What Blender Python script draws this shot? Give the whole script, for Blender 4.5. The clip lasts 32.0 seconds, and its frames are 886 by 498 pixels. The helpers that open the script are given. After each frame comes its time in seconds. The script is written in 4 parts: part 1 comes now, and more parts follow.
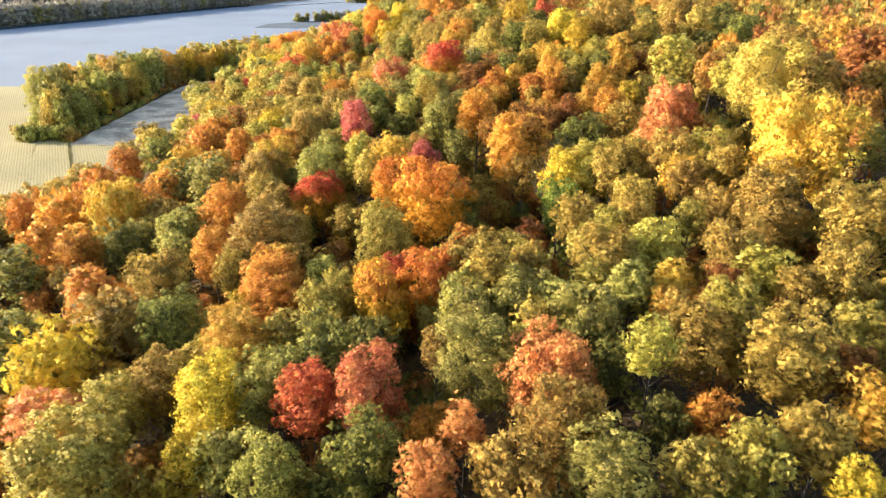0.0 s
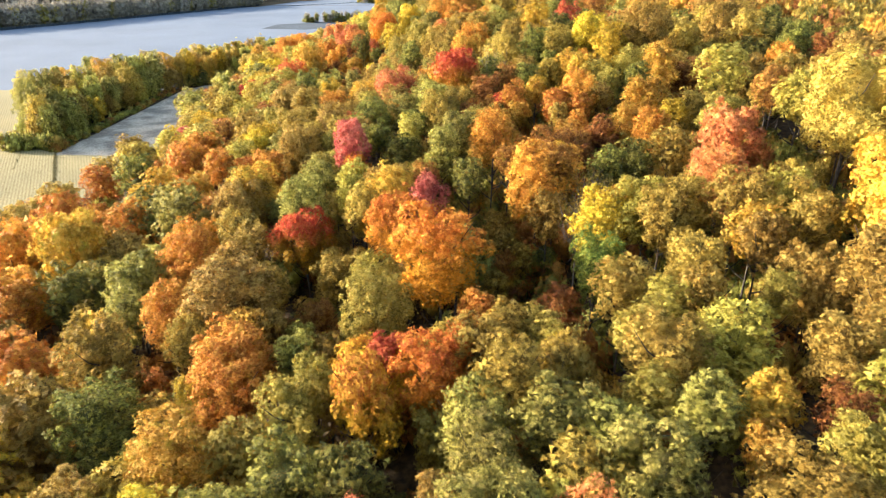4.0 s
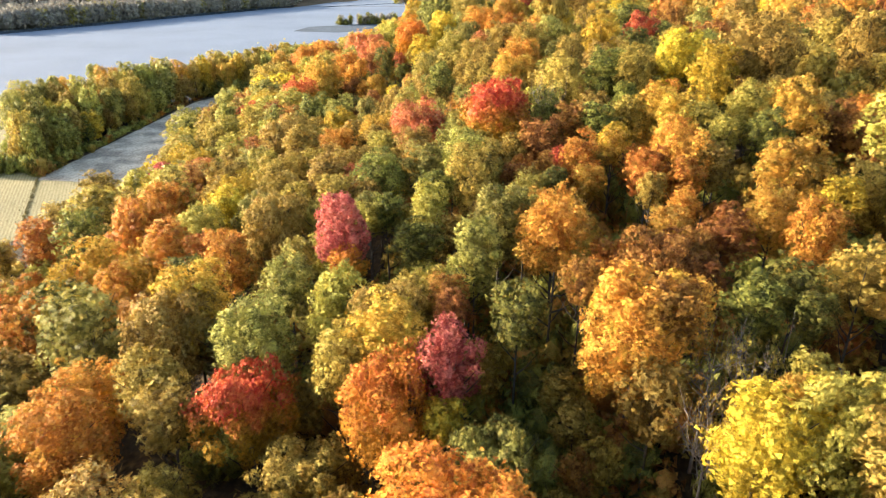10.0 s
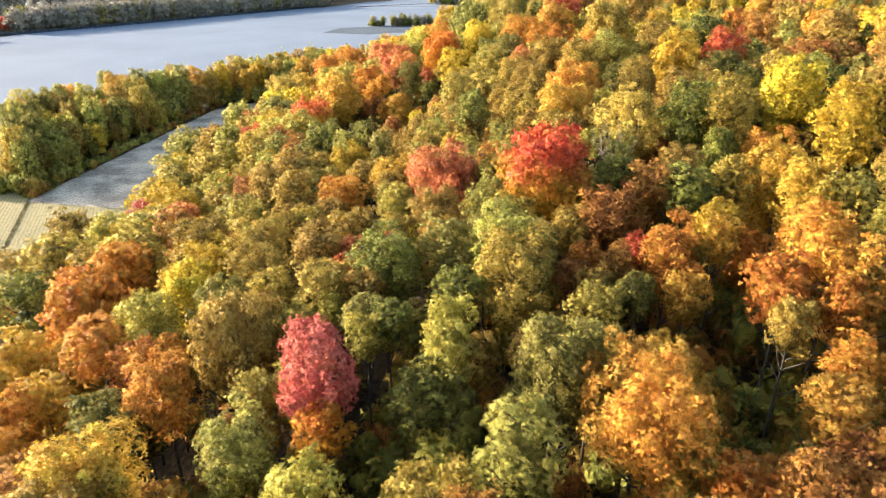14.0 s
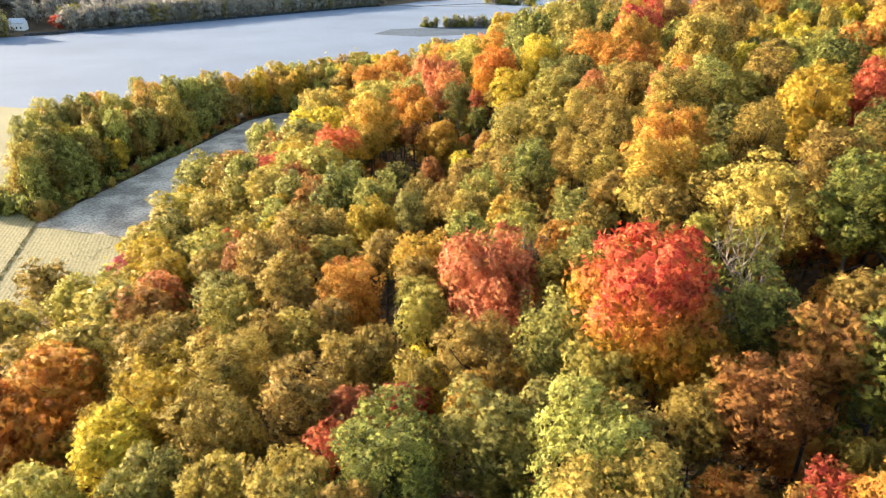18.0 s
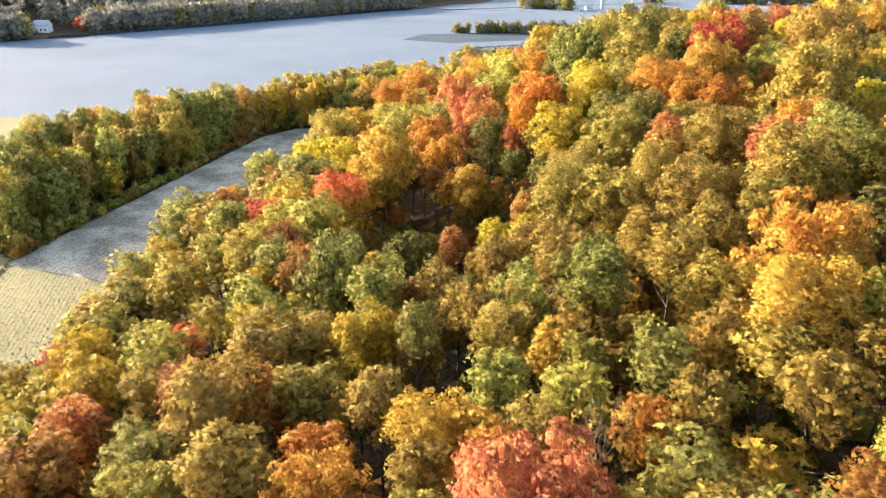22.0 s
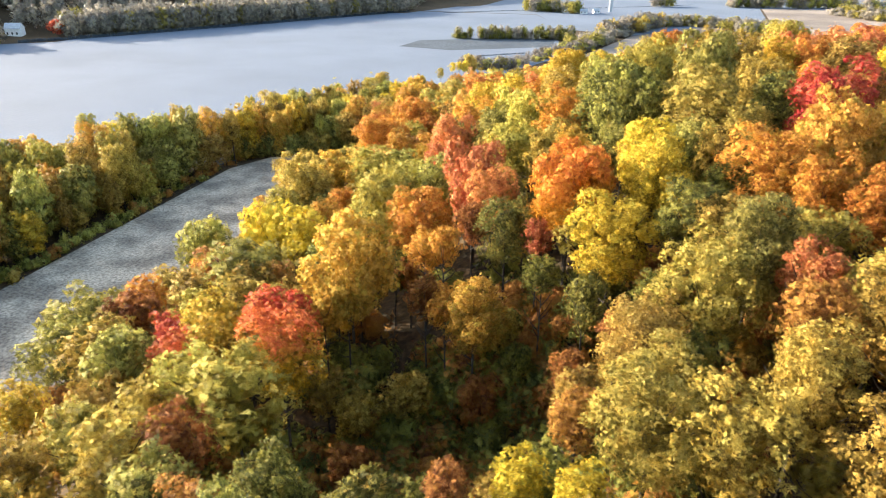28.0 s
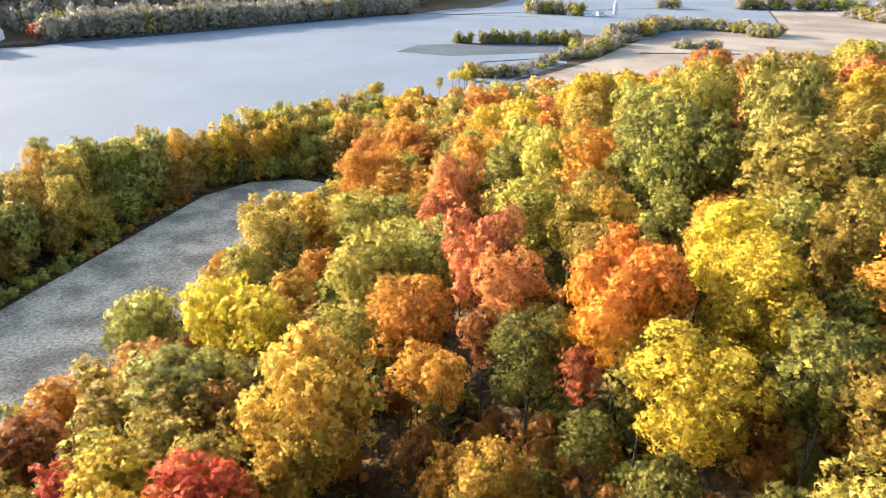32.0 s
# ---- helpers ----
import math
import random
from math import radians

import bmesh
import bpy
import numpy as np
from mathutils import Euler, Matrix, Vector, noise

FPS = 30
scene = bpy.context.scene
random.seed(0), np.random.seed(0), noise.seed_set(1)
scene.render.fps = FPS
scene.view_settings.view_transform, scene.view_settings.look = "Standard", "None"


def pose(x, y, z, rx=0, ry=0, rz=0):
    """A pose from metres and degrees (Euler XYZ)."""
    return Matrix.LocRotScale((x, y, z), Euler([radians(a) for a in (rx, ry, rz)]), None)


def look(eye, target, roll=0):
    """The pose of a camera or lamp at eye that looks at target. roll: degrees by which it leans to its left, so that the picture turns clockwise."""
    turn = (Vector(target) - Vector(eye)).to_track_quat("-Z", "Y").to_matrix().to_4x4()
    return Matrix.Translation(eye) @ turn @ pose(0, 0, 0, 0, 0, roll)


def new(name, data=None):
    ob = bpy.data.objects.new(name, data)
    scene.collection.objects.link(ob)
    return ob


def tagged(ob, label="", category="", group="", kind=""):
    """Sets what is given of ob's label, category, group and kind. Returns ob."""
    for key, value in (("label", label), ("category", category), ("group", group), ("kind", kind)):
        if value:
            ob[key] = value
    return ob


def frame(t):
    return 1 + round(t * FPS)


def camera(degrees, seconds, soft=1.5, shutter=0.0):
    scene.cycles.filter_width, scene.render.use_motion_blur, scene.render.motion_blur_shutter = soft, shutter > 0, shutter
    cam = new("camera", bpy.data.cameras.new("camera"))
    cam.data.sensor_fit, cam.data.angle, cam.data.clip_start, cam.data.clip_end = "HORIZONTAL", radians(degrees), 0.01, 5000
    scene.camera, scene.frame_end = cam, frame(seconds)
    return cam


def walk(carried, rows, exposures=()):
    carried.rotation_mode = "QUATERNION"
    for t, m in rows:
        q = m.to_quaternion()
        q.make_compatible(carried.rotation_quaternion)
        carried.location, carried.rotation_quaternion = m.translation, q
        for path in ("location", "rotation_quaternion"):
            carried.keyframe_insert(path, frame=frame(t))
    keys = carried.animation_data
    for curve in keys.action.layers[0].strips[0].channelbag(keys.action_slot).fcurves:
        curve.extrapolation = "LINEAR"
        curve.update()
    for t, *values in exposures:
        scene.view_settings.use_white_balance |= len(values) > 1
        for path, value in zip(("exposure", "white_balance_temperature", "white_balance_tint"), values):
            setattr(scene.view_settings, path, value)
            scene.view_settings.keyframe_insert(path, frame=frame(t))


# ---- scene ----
cam = camera(67.7, 32.0, soft=1.0)
METRES, EYE, TILT, LEAN, TURN = 180.0, 60.0, -24.5, 0.0, 0.0
ROWS = [
    (0.0, 0.0, 0.0, 0.0, 0.0, 0.0, -0.0),
    (0.5, 0.0004, 0.0114, 0.0046, 0.19, 0.01, -0.09),
    (1.0, 0.0004, 0.0223, 0.0091, 0.35, 0.02, -0.14),
    (1.5, 0.0007, 0.0332, 0.0136, 0.51, 0.02, -0.17),
    (2.0, 0.0008, 0.0439, 0.0177, 0.61, 0.03, -0.23),
    (2.5, 0.001, 0.0545, 0.0219, 0.67, 0.04, -0.27),
    (3.0, 0.0014, 0.0652, 0.026, 0.72, 0.03, -0.31),
    (3.5, 0.0016, 0.0762, 0.0303, 0.82, 0.01, -0.37),
    (5.5, 0.0026, 0.1285, 0.052, 1.64, -0.01, -0.76),
    (6.0, 0.0024, 0.1429, 0.0581, 1.87, -0.02, -0.85),
    (6.5, 0.0022, 0.1576, 0.0646, 2.16, -0.03, -0.97),
    (7.0, 0.0018, 0.1723, 0.071, 2.45, -0.04, -1.08),
    (7.5, 0.0011, 0.1869, 0.0773, 2.74, -0.02, -1.2),
    (8.0, 0.001, 0.2019, 0.0838, 3.11, -0.04, -1.32),
    (8.5, 0.0006, 0.2166, 0.0903, 3.33, -0.05, -1.47),
    (9.0, 0.0002, 0.2314, 0.0969, 3.57, -0.08, -1.59),
    (9.5, -0.0004, 0.2463, 0.1032, 3.81, -0.06, -1.71),
    (10.0, -0.001, 0.261, 0.1096, 4.0, -0.08, -1.81),
    (10.5, -0.0018, 0.2758, 0.1164, 3.98, -0.09, -1.82),
    (11.0, -0.0028, 0.2906, 0.1232, 4.05, -0.11, -1.89),
    (11.5, -0.0035, 0.3053, 0.1301, 4.9, -0.16, -2.27),
    (12.0, -0.0044, 0.3203, 0.1372, 5.46, -0.22, -2.51),
    (12.5, -0.0055, 0.3353, 0.1442, 5.81, -0.27, -2.66),
    (13.0, -0.0067, 0.3503, 0.1513, 6.15, -0.31, -2.8),
    (13.5, -0.0083, 0.3654, 0.1581, 6.42, -0.29, -2.95),
    (15.5, -0.0156, 0.4259, 0.1869, 8.16, -0.52, -3.7),
    (16.0, -0.0175, 0.4408, 0.1941, 8.91, -0.57, -4.03),
    (16.5, -0.0196, 0.4558, 0.2011, 9.61, -0.64, -4.35),
    (17.0, -0.0216, 0.4709, 0.2081, 10.08, -0.68, -4.58),
    (17.5, -0.024, 0.4856, 0.2153, 10.48, -0.74, -4.77),
    (18.0, -0.0268, 0.5006, 0.2224, 10.87, -0.78, -5.01),
    (18.5, -0.0297, 0.5151, 0.2295, 11.26, -0.82, -5.26),
    (19.0, -0.0325, 0.5289, 0.2361, 11.7, -0.86, -5.42),
    (19.5, -0.0357, 0.5436, 0.2431, 12.12, -0.88, -5.59),
    (20.0, -0.0389, 0.5585, 0.25, 12.54, -0.9, -5.82),
    (20.5, -0.0421, 0.5732, 0.2569, 12.9, -0.92, -5.98),
    (21.0, -0.0455, 0.5878, 0.2637, 13.19, -0.93, -6.14),
    (21.5, -0.0488, 0.6023, 0.2707, 13.36, -0.94, -6.22),
    (22.0, -0.0524, 0.6167, 0.2774, 13.32, -0.92, -6.26),
    (22.5, -0.056, 0.631, 0.2841, 13.28, -0.9, -6.28),
    (23.0, -0.0596, 0.645, 0.2908, 13.29, -0.91, -6.29),
    (23.5, -0.0634, 0.6591, 0.2973, 13.26, -0.89, -6.31),
    (24.0, -0.0672, 0.6731, 0.3037, 13.23, -0.87, -6.34),
    (24.5, -0.0711, 0.687, 0.3103, 13.22, -0.86, -6.34),
    (25.0, -0.0751, 0.7008, 0.3168, 13.2, -0.85, -6.34),
    (25.5, -0.0791, 0.7146, 0.3233, 13.19, -0.85, -6.37),
    (27.5, -0.0933, 0.7719, 0.3516, 13.36, -1.05, -6.55),
    (28.0, -0.0974, 0.7859, 0.358, 13.33, -1.02, -6.56),
    (28.5, -0.1014, 0.8, 0.3647, 13.33, -1.03, -6.56),
    (29.0, -0.1055, 0.8139, 0.3711, 13.3, -1.02, -6.58),
    (29.5, -0.1094, 0.8279, 0.3776, 13.29, -1.02, -6.6),
    (30.0, -0.1133, 0.842, 0.3842, 13.29, -1.04, -6.61),
    (30.5, -0.1174, 0.8558, 0.3907, 13.28, -1.03, -6.62),
    (31.0, -0.1215, 0.8695, 0.3972, 13.26, -1.05, -6.61),
    (31.5, -0.1257, 0.8831, 0.4037, 13.25, -1.06, -6.6),
    (32.0, -0.1297, 0.8968, 0.4102, 13.26, -1.04, -6.56),
]
walk(cam, [(t, pose(0, 0, EYE, TILT, LEAN, TURN) @ pose(METRES * x, METRES * y, METRES * z, 90 + pitch, roll, yaw)) for t, x, y, z, yaw, pitch, roll in ROWS])

# ---- world, sun, exposure ----
SUN_EL, SUN_AZ = 16.5, -78.0
world = bpy.data.worlds.new("morning_sky")
scene.world = world
world.use_nodes = True
wn = world.node_tree
sky = wn.nodes.new("ShaderNodeTexSky")
sky.sky_type, sky.sun_disc = "NISHITA", False
sky.sun_elevation, sky.sun_rotation = radians(SUN_EL), radians(SUN_AZ)
sky.air_density, sky.dust_density = 1.2, 2.5
wn.links.new(sky.outputs[0], wn.nodes["Background"].inputs[0])
wn.nodes["Background"].inputs[1].default_value = 0.15
sun = new("sun", bpy.data.lights.new("sun", "SUN"))
sun.data.energy, sun.data.angle, sun.data.color = 4.6, radians(0.55), (1.0, 0.88, 0.72)
a, e = radians(SUN_AZ), radians(SUN_EL)
sun.matrix_world = look((300 * math.sin(a) * math.cos(e), 300 * math.cos(a) * math.cos(e), 300 * math.sin(e)), (0, 0, 0))
scene.view_settings.exposure = 1.97


# ---- materials ----
def material(name):
    m = bpy.data.materials.new(name)
    m.use_nodes = True
    return m, m.node_tree.nodes, m.node_tree.links, m.node_tree.nodes["Principled BSDF"]


def ramp(nodes, stops):
    r = nodes.new("ShaderNodeValToRGB")
    while len(r.color_ramp.elements) < len(stops):
        r.color_ramp.elements.new(0.5)
    for el, (p, c) in zip(r.color_ramp.elements, stops):
        el.position, el.color = p, (*c, 1)
    return r


def noise_tex(nodes, links, scale, detail=3.0, coords="Object", rough=0.55):
    tc = nodes.new("ShaderNodeTexCoord")
    n = nodes.new("ShaderNodeTexNoise")
    n.inputs["Scale"].default_value, n.inputs["Detail"].default_value = scale, detail
    n.inputs["Roughness"].default_value = rough
    links.new(tc.outputs[coords], n.inputs["Vector"])
    return n


def mixer(nodes, links, a, b, fac, mode="MIX"):
    m = nodes.new("ShaderNodeMix")
    m.data_type, m.blend_type = "RGBA", mode
    for socket, v in ((m.inputs[6], a), (m.inputs[7], b), (m.inputs[0], fac)):
        if hasattr(v, "is_linked"):
            links.new(v, socket)
        else:
            socket.default_value = (*v, 1) if isinstance(v, tuple) else v
    return m.outputs[2]


def leaf_material(name, dark, mid, light, low=None, turn=None, glow=0.27):
    """Autumn foliage: every leaf spray differs, patches over the crown, whole trees a little apart."""
    m, nodes, links, bsdf = material(name)
    geo, info = nodes.new("ShaderNodeNewGeometry"), nodes.new("ShaderNodeObjectInfo")
    # raised blue paints a little bluish haze into all leaf colours
    dark, mid, light = [(c[0], c[1], 1.2 * c[2] + 0.007) for c in (dark, mid, light)]
    r = ramp(nodes, [(0.0, dark), (0.45, mid), (1.0, light)])
    patch = noise_tex(nodes, links, 0.42, 2.0)
    add = nodes.new("ShaderNodeMath")
    add.operation = "MULTIPLY_ADD"
    links.new(patch.outputs[0], add.inputs[0])
    add.inputs[1].default_value = 1.5
    half = nodes.new("ShaderNodeMath")
    half.operation = "MULTIPLY_ADD"
    links.new(geo.outputs["Random Per Island"], half.inputs[0])
    half.inputs[1].default_value, half.inputs[2].default_value = 0.9, -1.35
    fleck = noise_tex(nodes, links, 11.0, 2.0, rough=0.7)
    speck = nodes.new("ShaderNodeMath")
    speck.operation = "MULTIPLY_ADD"
    links.new(fleck.outputs[0], speck.inputs[0])
    speck.inputs[1].default_value = 1.3
    links.new(half.outputs[0], speck.inputs[2])
    links.new(speck.outputs[0], add.inputs[2])
    links.new(add.outputs[0], r.inputs[0])
    col = r.outputs[0]
    if low:
        tc = nodes.new("ShaderNodeTexCoord")
        sep = nodes.new("ShaderNodeSeparateXYZ")
        links.new(tc.outputs["Generated"], sep.inputs[0])
        wob = nodes.new("ShaderNodeMath")
        wob.operation = "MULTIPLY_ADD"
        links.new(patch.outputs[0], wob.inputs[0])
        wob.inputs[1].default_value = 0.7
        zed = nodes.new("ShaderNodeMath")
        zed.operation = "MULTIPLY"
        links.new(sep.outputs[2], zed.inputs[0])
        zed.inputs[1].default_value = 0.88
        links.new(zed.outputs[0], wob.inputs[2])
        band = ramp(nodes, [(0.76, (0, 0, 0)), (1.06, (1, 1, 1))])
        links.new(wob.outputs[0], band.inputs[0])
        lowr = ramp(nodes, [(0.0, tuple(0.55 * c for c in low)), (0.6, low), (1.0, tuple(min(1, 1.25 * c) for c in low))])
        links.new(add.outputs[0], lowr.inputs[0])
        col = mixer(nodes, links, lowr.outputs[0], col, band.outputs[0])
    if turn:
        clump = noise_tex(nodes, links, 0.75, 2.5, rough=0.6)
        some = ramp(nodes, [(0.54, (0, 0, 0)), (0.64, (0.85, 0.85, 0.85))])
        links.new(clump.outputs[0], some.inputs[0])
        tint = ramp(nodes, [(0.0, tuple(0.5 * c for c in turn)), (0.6, turn), (1.0, tuple(min(1, 1.25 * c) for c in turn))])
        links.new(add.outputs[0], tint.inputs[0])
        col = mixer(nodes, links, col, tint.outputs[0], some.outputs[0])
    hsv = nodes.new("ShaderNodeHueSaturation")
    links.new(col, hsv.inputs["Color"])
    for sock, lo, span in (("Hue", 0.488, 0.024), ("Value", 0.82, 0.36)):
        ma = nodes.new("ShaderNodeMath")
        ma.operation = "MULTIPLY_ADD"
        links.new(info.outputs["Random"], ma.inputs[0])
        ma.inputs[1].default_value, ma.inputs[2].default_value = span, lo
        links.new(ma.outputs[0], hsv.inputs[sock])
    links.new(hsv.outputs[0], bsdf.inputs["Base Color"])
    bsdf.inputs["Roughness"].default_value = 0.55
    bsdf.inputs["Specular IOR Level"].default_value = 0.12
    tr = nodes.new("ShaderNodeBsdfTranslucent")
    links.new(hsv.outputs[0], tr.inputs[0])
    mix = nodes.new("ShaderNodeMixShader")
    mix.inputs[0].default_value = glow
    links.new(bsdf.outputs[0], mix.inputs[1])
    links.new(tr.outputs[0], mix.inputs[2])
    # ragged sprays: gaps between the single leaves
    cut = noise_tex(nodes, links, 13.0, 2.0, rough=0.7)
    edge = nodes.new("ShaderNodeMath")
    edge.operation = "GREATER_THAN"
    links.new(cut.outputs[0], edge.inputs[0])
    edge.inputs[1].default_value = 0.465
    gap = nodes.new("ShaderNodeBsdfTransparent")
    whole = nodes.new("ShaderNodeMixShader")
    links.new(edge.outputs[0], whole.inputs[0])
    links.new(gap.outputs[0], whole.inputs[1])
    links.new(mix.outputs[0], whole.inputs[2])
    rough = noise_tex(nodes, links, 15.0, 1.0, rough=0.7)
    relief = nodes.new("ShaderNodeBump")
    relief.inputs["Strength"].default_value, relief.inputs["Distance"].default_value = 1.0, 0.12
    links.new(rough.outputs[0], relief.inputs["Height"])
    links.new(relief.outputs[0], bsdf.inputs["Normal"])
    links.new(relief.outputs[0], tr.inputs["Normal"])
    links.new(whole.outputs[0], nodes["Material Output"].inputs[0])
    return m


LEAF = {
    "R": leaf_material("crimson_leaves", (0.38, 0.045, 0.022), (0.70, 0.115, 0.045), (0.82, 0.26, 0.09), turn=(0.72, 0.20, 0.05)),
    "P": leaf_material("magenta_red_leaves", (0.36, 0.055, 0.05), (0.66, 0.12, 0.09), (0.78, 0.26, 0.16)),
    "S": leaf_material("salmon_red_leaves", (0.48, 0.135, 0.04), (0.77, 0.255, 0.068), (0.86, 0.41, 0.13), turn=(0.74, 0.35, 0.085)),
    "O": leaf_material("orange_leaves", (0.40, 0.14, 0.018), (0.72, 0.28, 0.035), (0.84, 0.45, 0.07), turn=(0.70, 0.42, 0.06)),
    "G": leaf_material("golden_leaves", (0.38, 0.19, 0.02), (0.72, 0.39, 0.04), (0.84, 0.54, 0.09), turn=(0.60, 0.48, 0.07)),
    "Y": leaf_material("bright_yellow_leaves", (0.36, 0.235, 0.016), (0.75, 0.50, 0.03), (0.88, 0.66, 0.075), turn=(0.58, 0.50, 0.07)),
    "L": leaf_material("yellow_green_leaves", (0.21, 0.175, 0.022), (0.50, 0.42, 0.055), (0.70, 0.59, 0.12), turn=(0.60, 0.42, 0.07)),
    "V": leaf_material("olive_leaves", (0.15, 0.105, 0.015), (0.445, 0.305, 0.042), (0.71, 0.515, 0.095), turn=(0.52, 0.32, 0.06)),
    "D": leaf_material("dark_green_leaves", (0.065, 0.07, 0.012), (0.20, 0.20, 0.028), (0.44, 0.41, 0.065), turn=(0.30, 0.25, 0.06)),
    "E": leaf_material("sage_green_leaves", (0.13, 0.122, 0.02), (0.365, 0.335, 0.052), (0.63, 0.56, 0.11), turn=(0.50, 0.42, 0.12)),
    "N": leaf_material("fresh_green_leaves", (0.07, 0.115, 0.017), (0.20, 0.28, 0.035), (0.42, 0.44, 0.06), turn=(0.46, 0.44, 0.06)),
    "B": leaf_material("rust_brown_leaves", (0.19, 0.072, 0.016), (0.46, 0.19, 0.036), (0.64, 0.32, 0.06), turn=(0.52, 0.26, 0.05)),
    "T": leaf_material("tan_yellow_leaves", (0.19, 0.125, 0.02), (0.52, 0.35, 0.052), (0.72, 0.54, 0.11), turn=(0.54, 0.32, 0.055)),
    # distance haze put into the colour: greyed leaves for far wood and hedgerows
    "F": leaf_material("haze_greyed_olive_leaves", (0.15, 0.135, 0.10), (0.28, 0.255, 0.18), (0.42, 0.375, 0.25), turn=(0.36, 0.29, 0.16)),
    "RM": leaf_material("red_over_gold_leaves", (0.44, 0.06, 0.02), (0.74, 0.135, 0.035), (0.84, 0.27, 0.06), (0.66, 0.40, 0.04)),
    "OM": leaf_material("orange_red_over_gold_leaves", (0.46, 0.11, 0.018), (0.76, 0.23, 0.03), (0.86, 0.40, 0.05), (0.72, 0.31, 0.033)),
    "GM": leaf_material("gold_with_red_tip_leaves", (0.46, 0.11, 0.018), (0.72, 0.33, 0.03), (0.84, 0.50, 0.05), (0.70, 0.45, 0.04)),
}


def plain(name, stops, scale, rough=0.85, bump=0.0, detail=5.0, big=None):
    """A rough natural surface: coarse patches times fine grain, with relief."""
    m, nodes, links, bsdf = material(name)
    fine = noise_tex(nodes, links, scale, detail)
    r = ramp(nodes, stops)
    links.new(fine.outputs[0], r.inputs[0])
    col = r.outputs[0]
    if big:
        coarse = noise_tex(nodes, links, big[0], 3.0)
        cr = ramp(nodes, [(0.3, (big[1],) * 3), (0.7, (1, 1, 1))])
        links.new(coarse.outputs[0], cr.inputs[0])
        col = mixer(nodes, links, col, cr.outputs[0], 1.0, "MULTIPLY")
    links.new(col, bsdf.inputs["Base Color"])
    bsdf.inputs["Roughness"].default_value = rough
    bsdf.inputs["Specular IOR Level"].default_value = 0.2
    if bump:
        b = nodes.new("ShaderNodeBump")
        b.inputs["Strength"].default_value, b.inputs["Distance"].default_value = bump, 0.3
        links.new(fine.outputs[0], b.inputs["Height"])
        links.new(b.outputs[0], bsdf.inputs["Normal"])
    return m


def field_material(name, stops, row_width, turn, big, streak=0.35, damp=0.78):
    """Stubble in drilled rows: rows, grain and broad stains of damp and chaff."""
    m, nodes, links, bsdf = material(name)
    tc = nodes.new("ShaderNodeTexCoord")
    mp = nodes.new("ShaderNodeMapping")
    mp.inputs["Rotation"].default_value[2] = radians(turn)
    links.new(tc.outputs["Object"], mp.inputs["Vector"])
    wave = nodes.new("ShaderNodeTexWave")
    wave.inputs["Scale"].default_value = 0.314 / row_width
    wave.inputs["Distortion"].default_value, wave.inputs["Detail"].default_value = 1.2, 2.0
    wave.inputs["Detail Scale"].default_value = 0.6
    links.new(mp.outputs[0], wave.inputs["Vector"])
    fine = noise_tex(nodes, links, 1.7, 6.0, rough=0.7)
    add = nodes.new("ShaderNodeMath")
    add.operation = "MULTIPLY_ADD"
    links.new(wave.outputs["Fac"], add.inputs[0])
    add.inputs[1].default_value = streak
    links.new(fine.outputs[0], add.inputs[2])
    r = ramp(nodes, stops)
    links.new(add.outputs[0], r.inputs[0])
    broad = noise_tex(nodes, links, big, 4.0)
    br = ramp(nodes, [(0.4 if damp < 0.7 else 0.3, (damp, damp, 1.02 * damp)), (0.6 if damp < 0.7 else 0.7, (1.0, 1.0, 1.0))])
    links.new(broad.outputs[0], br.inputs[0])
    links.new(mixer(nodes, links, r.outputs[0], br.outputs[0], 1.0, "MULTIPLY"), bsdf.inputs["Base Color"])
    bsdf.inputs["Roughness"].default_value = 0.9
    bsdf.inputs["Specular IOR Level"].default_value = 0.15
    b = nodes.new("ShaderNodeBump")
    b.inputs["Strength"].default_value, b.inputs["Distance"].default_value = 0.5, 0.25
    links.new(add.outputs[0], b.inputs["Height"])
    links.new(b.outputs[0], bsdf.inputs["Normal"])
    return m


LITTER = plain("leaf_litter", [(0.3, (0.03, 0.022, 0.013)), (0.5, (0.075, 0.05, 0.026)), (0.72, (0.15, 0.095, 0.04))], 1.4, 0.95, 0.6, 6.0, (0.06, 0.6))
BARK = plain("grey_brown_bark", [(0.3, (0.03, 0.025, 0.021)), (0.7, (0.11, 0.095, 0.08))], 3.0, 0.9, 0.7, 5.0)
TWIG = plain("pale_grey_twigs", [(0.3, (0.14, 0.11, 0.09)), (0.7, (0.34, 0.29, 0.24))], 3.0, 0.9)
FROST = field_material("frosted_field", [(0.35, (0.13, 0.162, 0.212)), (0.6, (0.17, 0.205, 0.26)), (0.95, (0.22, 0.258, 0.31))], 3.0, 8, 0.012, 0.05)
CORN = field_material("cut_corn_stubble", [(0.35, (0.165, 0.138, 0.062)), (0.62, (0.305, 0.262, 0.135)), (1.0, (0.46, 0.405, 0.24))], 0.8, -28.7, 0.03, 0.13)
STRIP = field_material("grey_weedy_stubble", [(0.38, (0.30, 0.245, 0.185)), (0.52, (0.56, 0.47, 0.36)), (0.68, (0.80, 0.68, 0.50))], 1.6, 8, 0.11, 0.02, 0.5)
PEACH = field_material("sunlit_tan_field", [(0.3, (0.20, 0.16, 0.13)), (0.6, (0.29, 0.24, 0.20)), (0.95, (0.37, 0.32, 0.27))], 3.0, 60, 0.012, 0.25, 0.6)
GRASS = plain("frosty_dark_grass", [(0.3, (0.05, 0.065, 0.085)), (0.7, (0.09, 0.115, 0.145))], 0.6, 0.95, 0.4, 5.0, (0.05, 0.7))
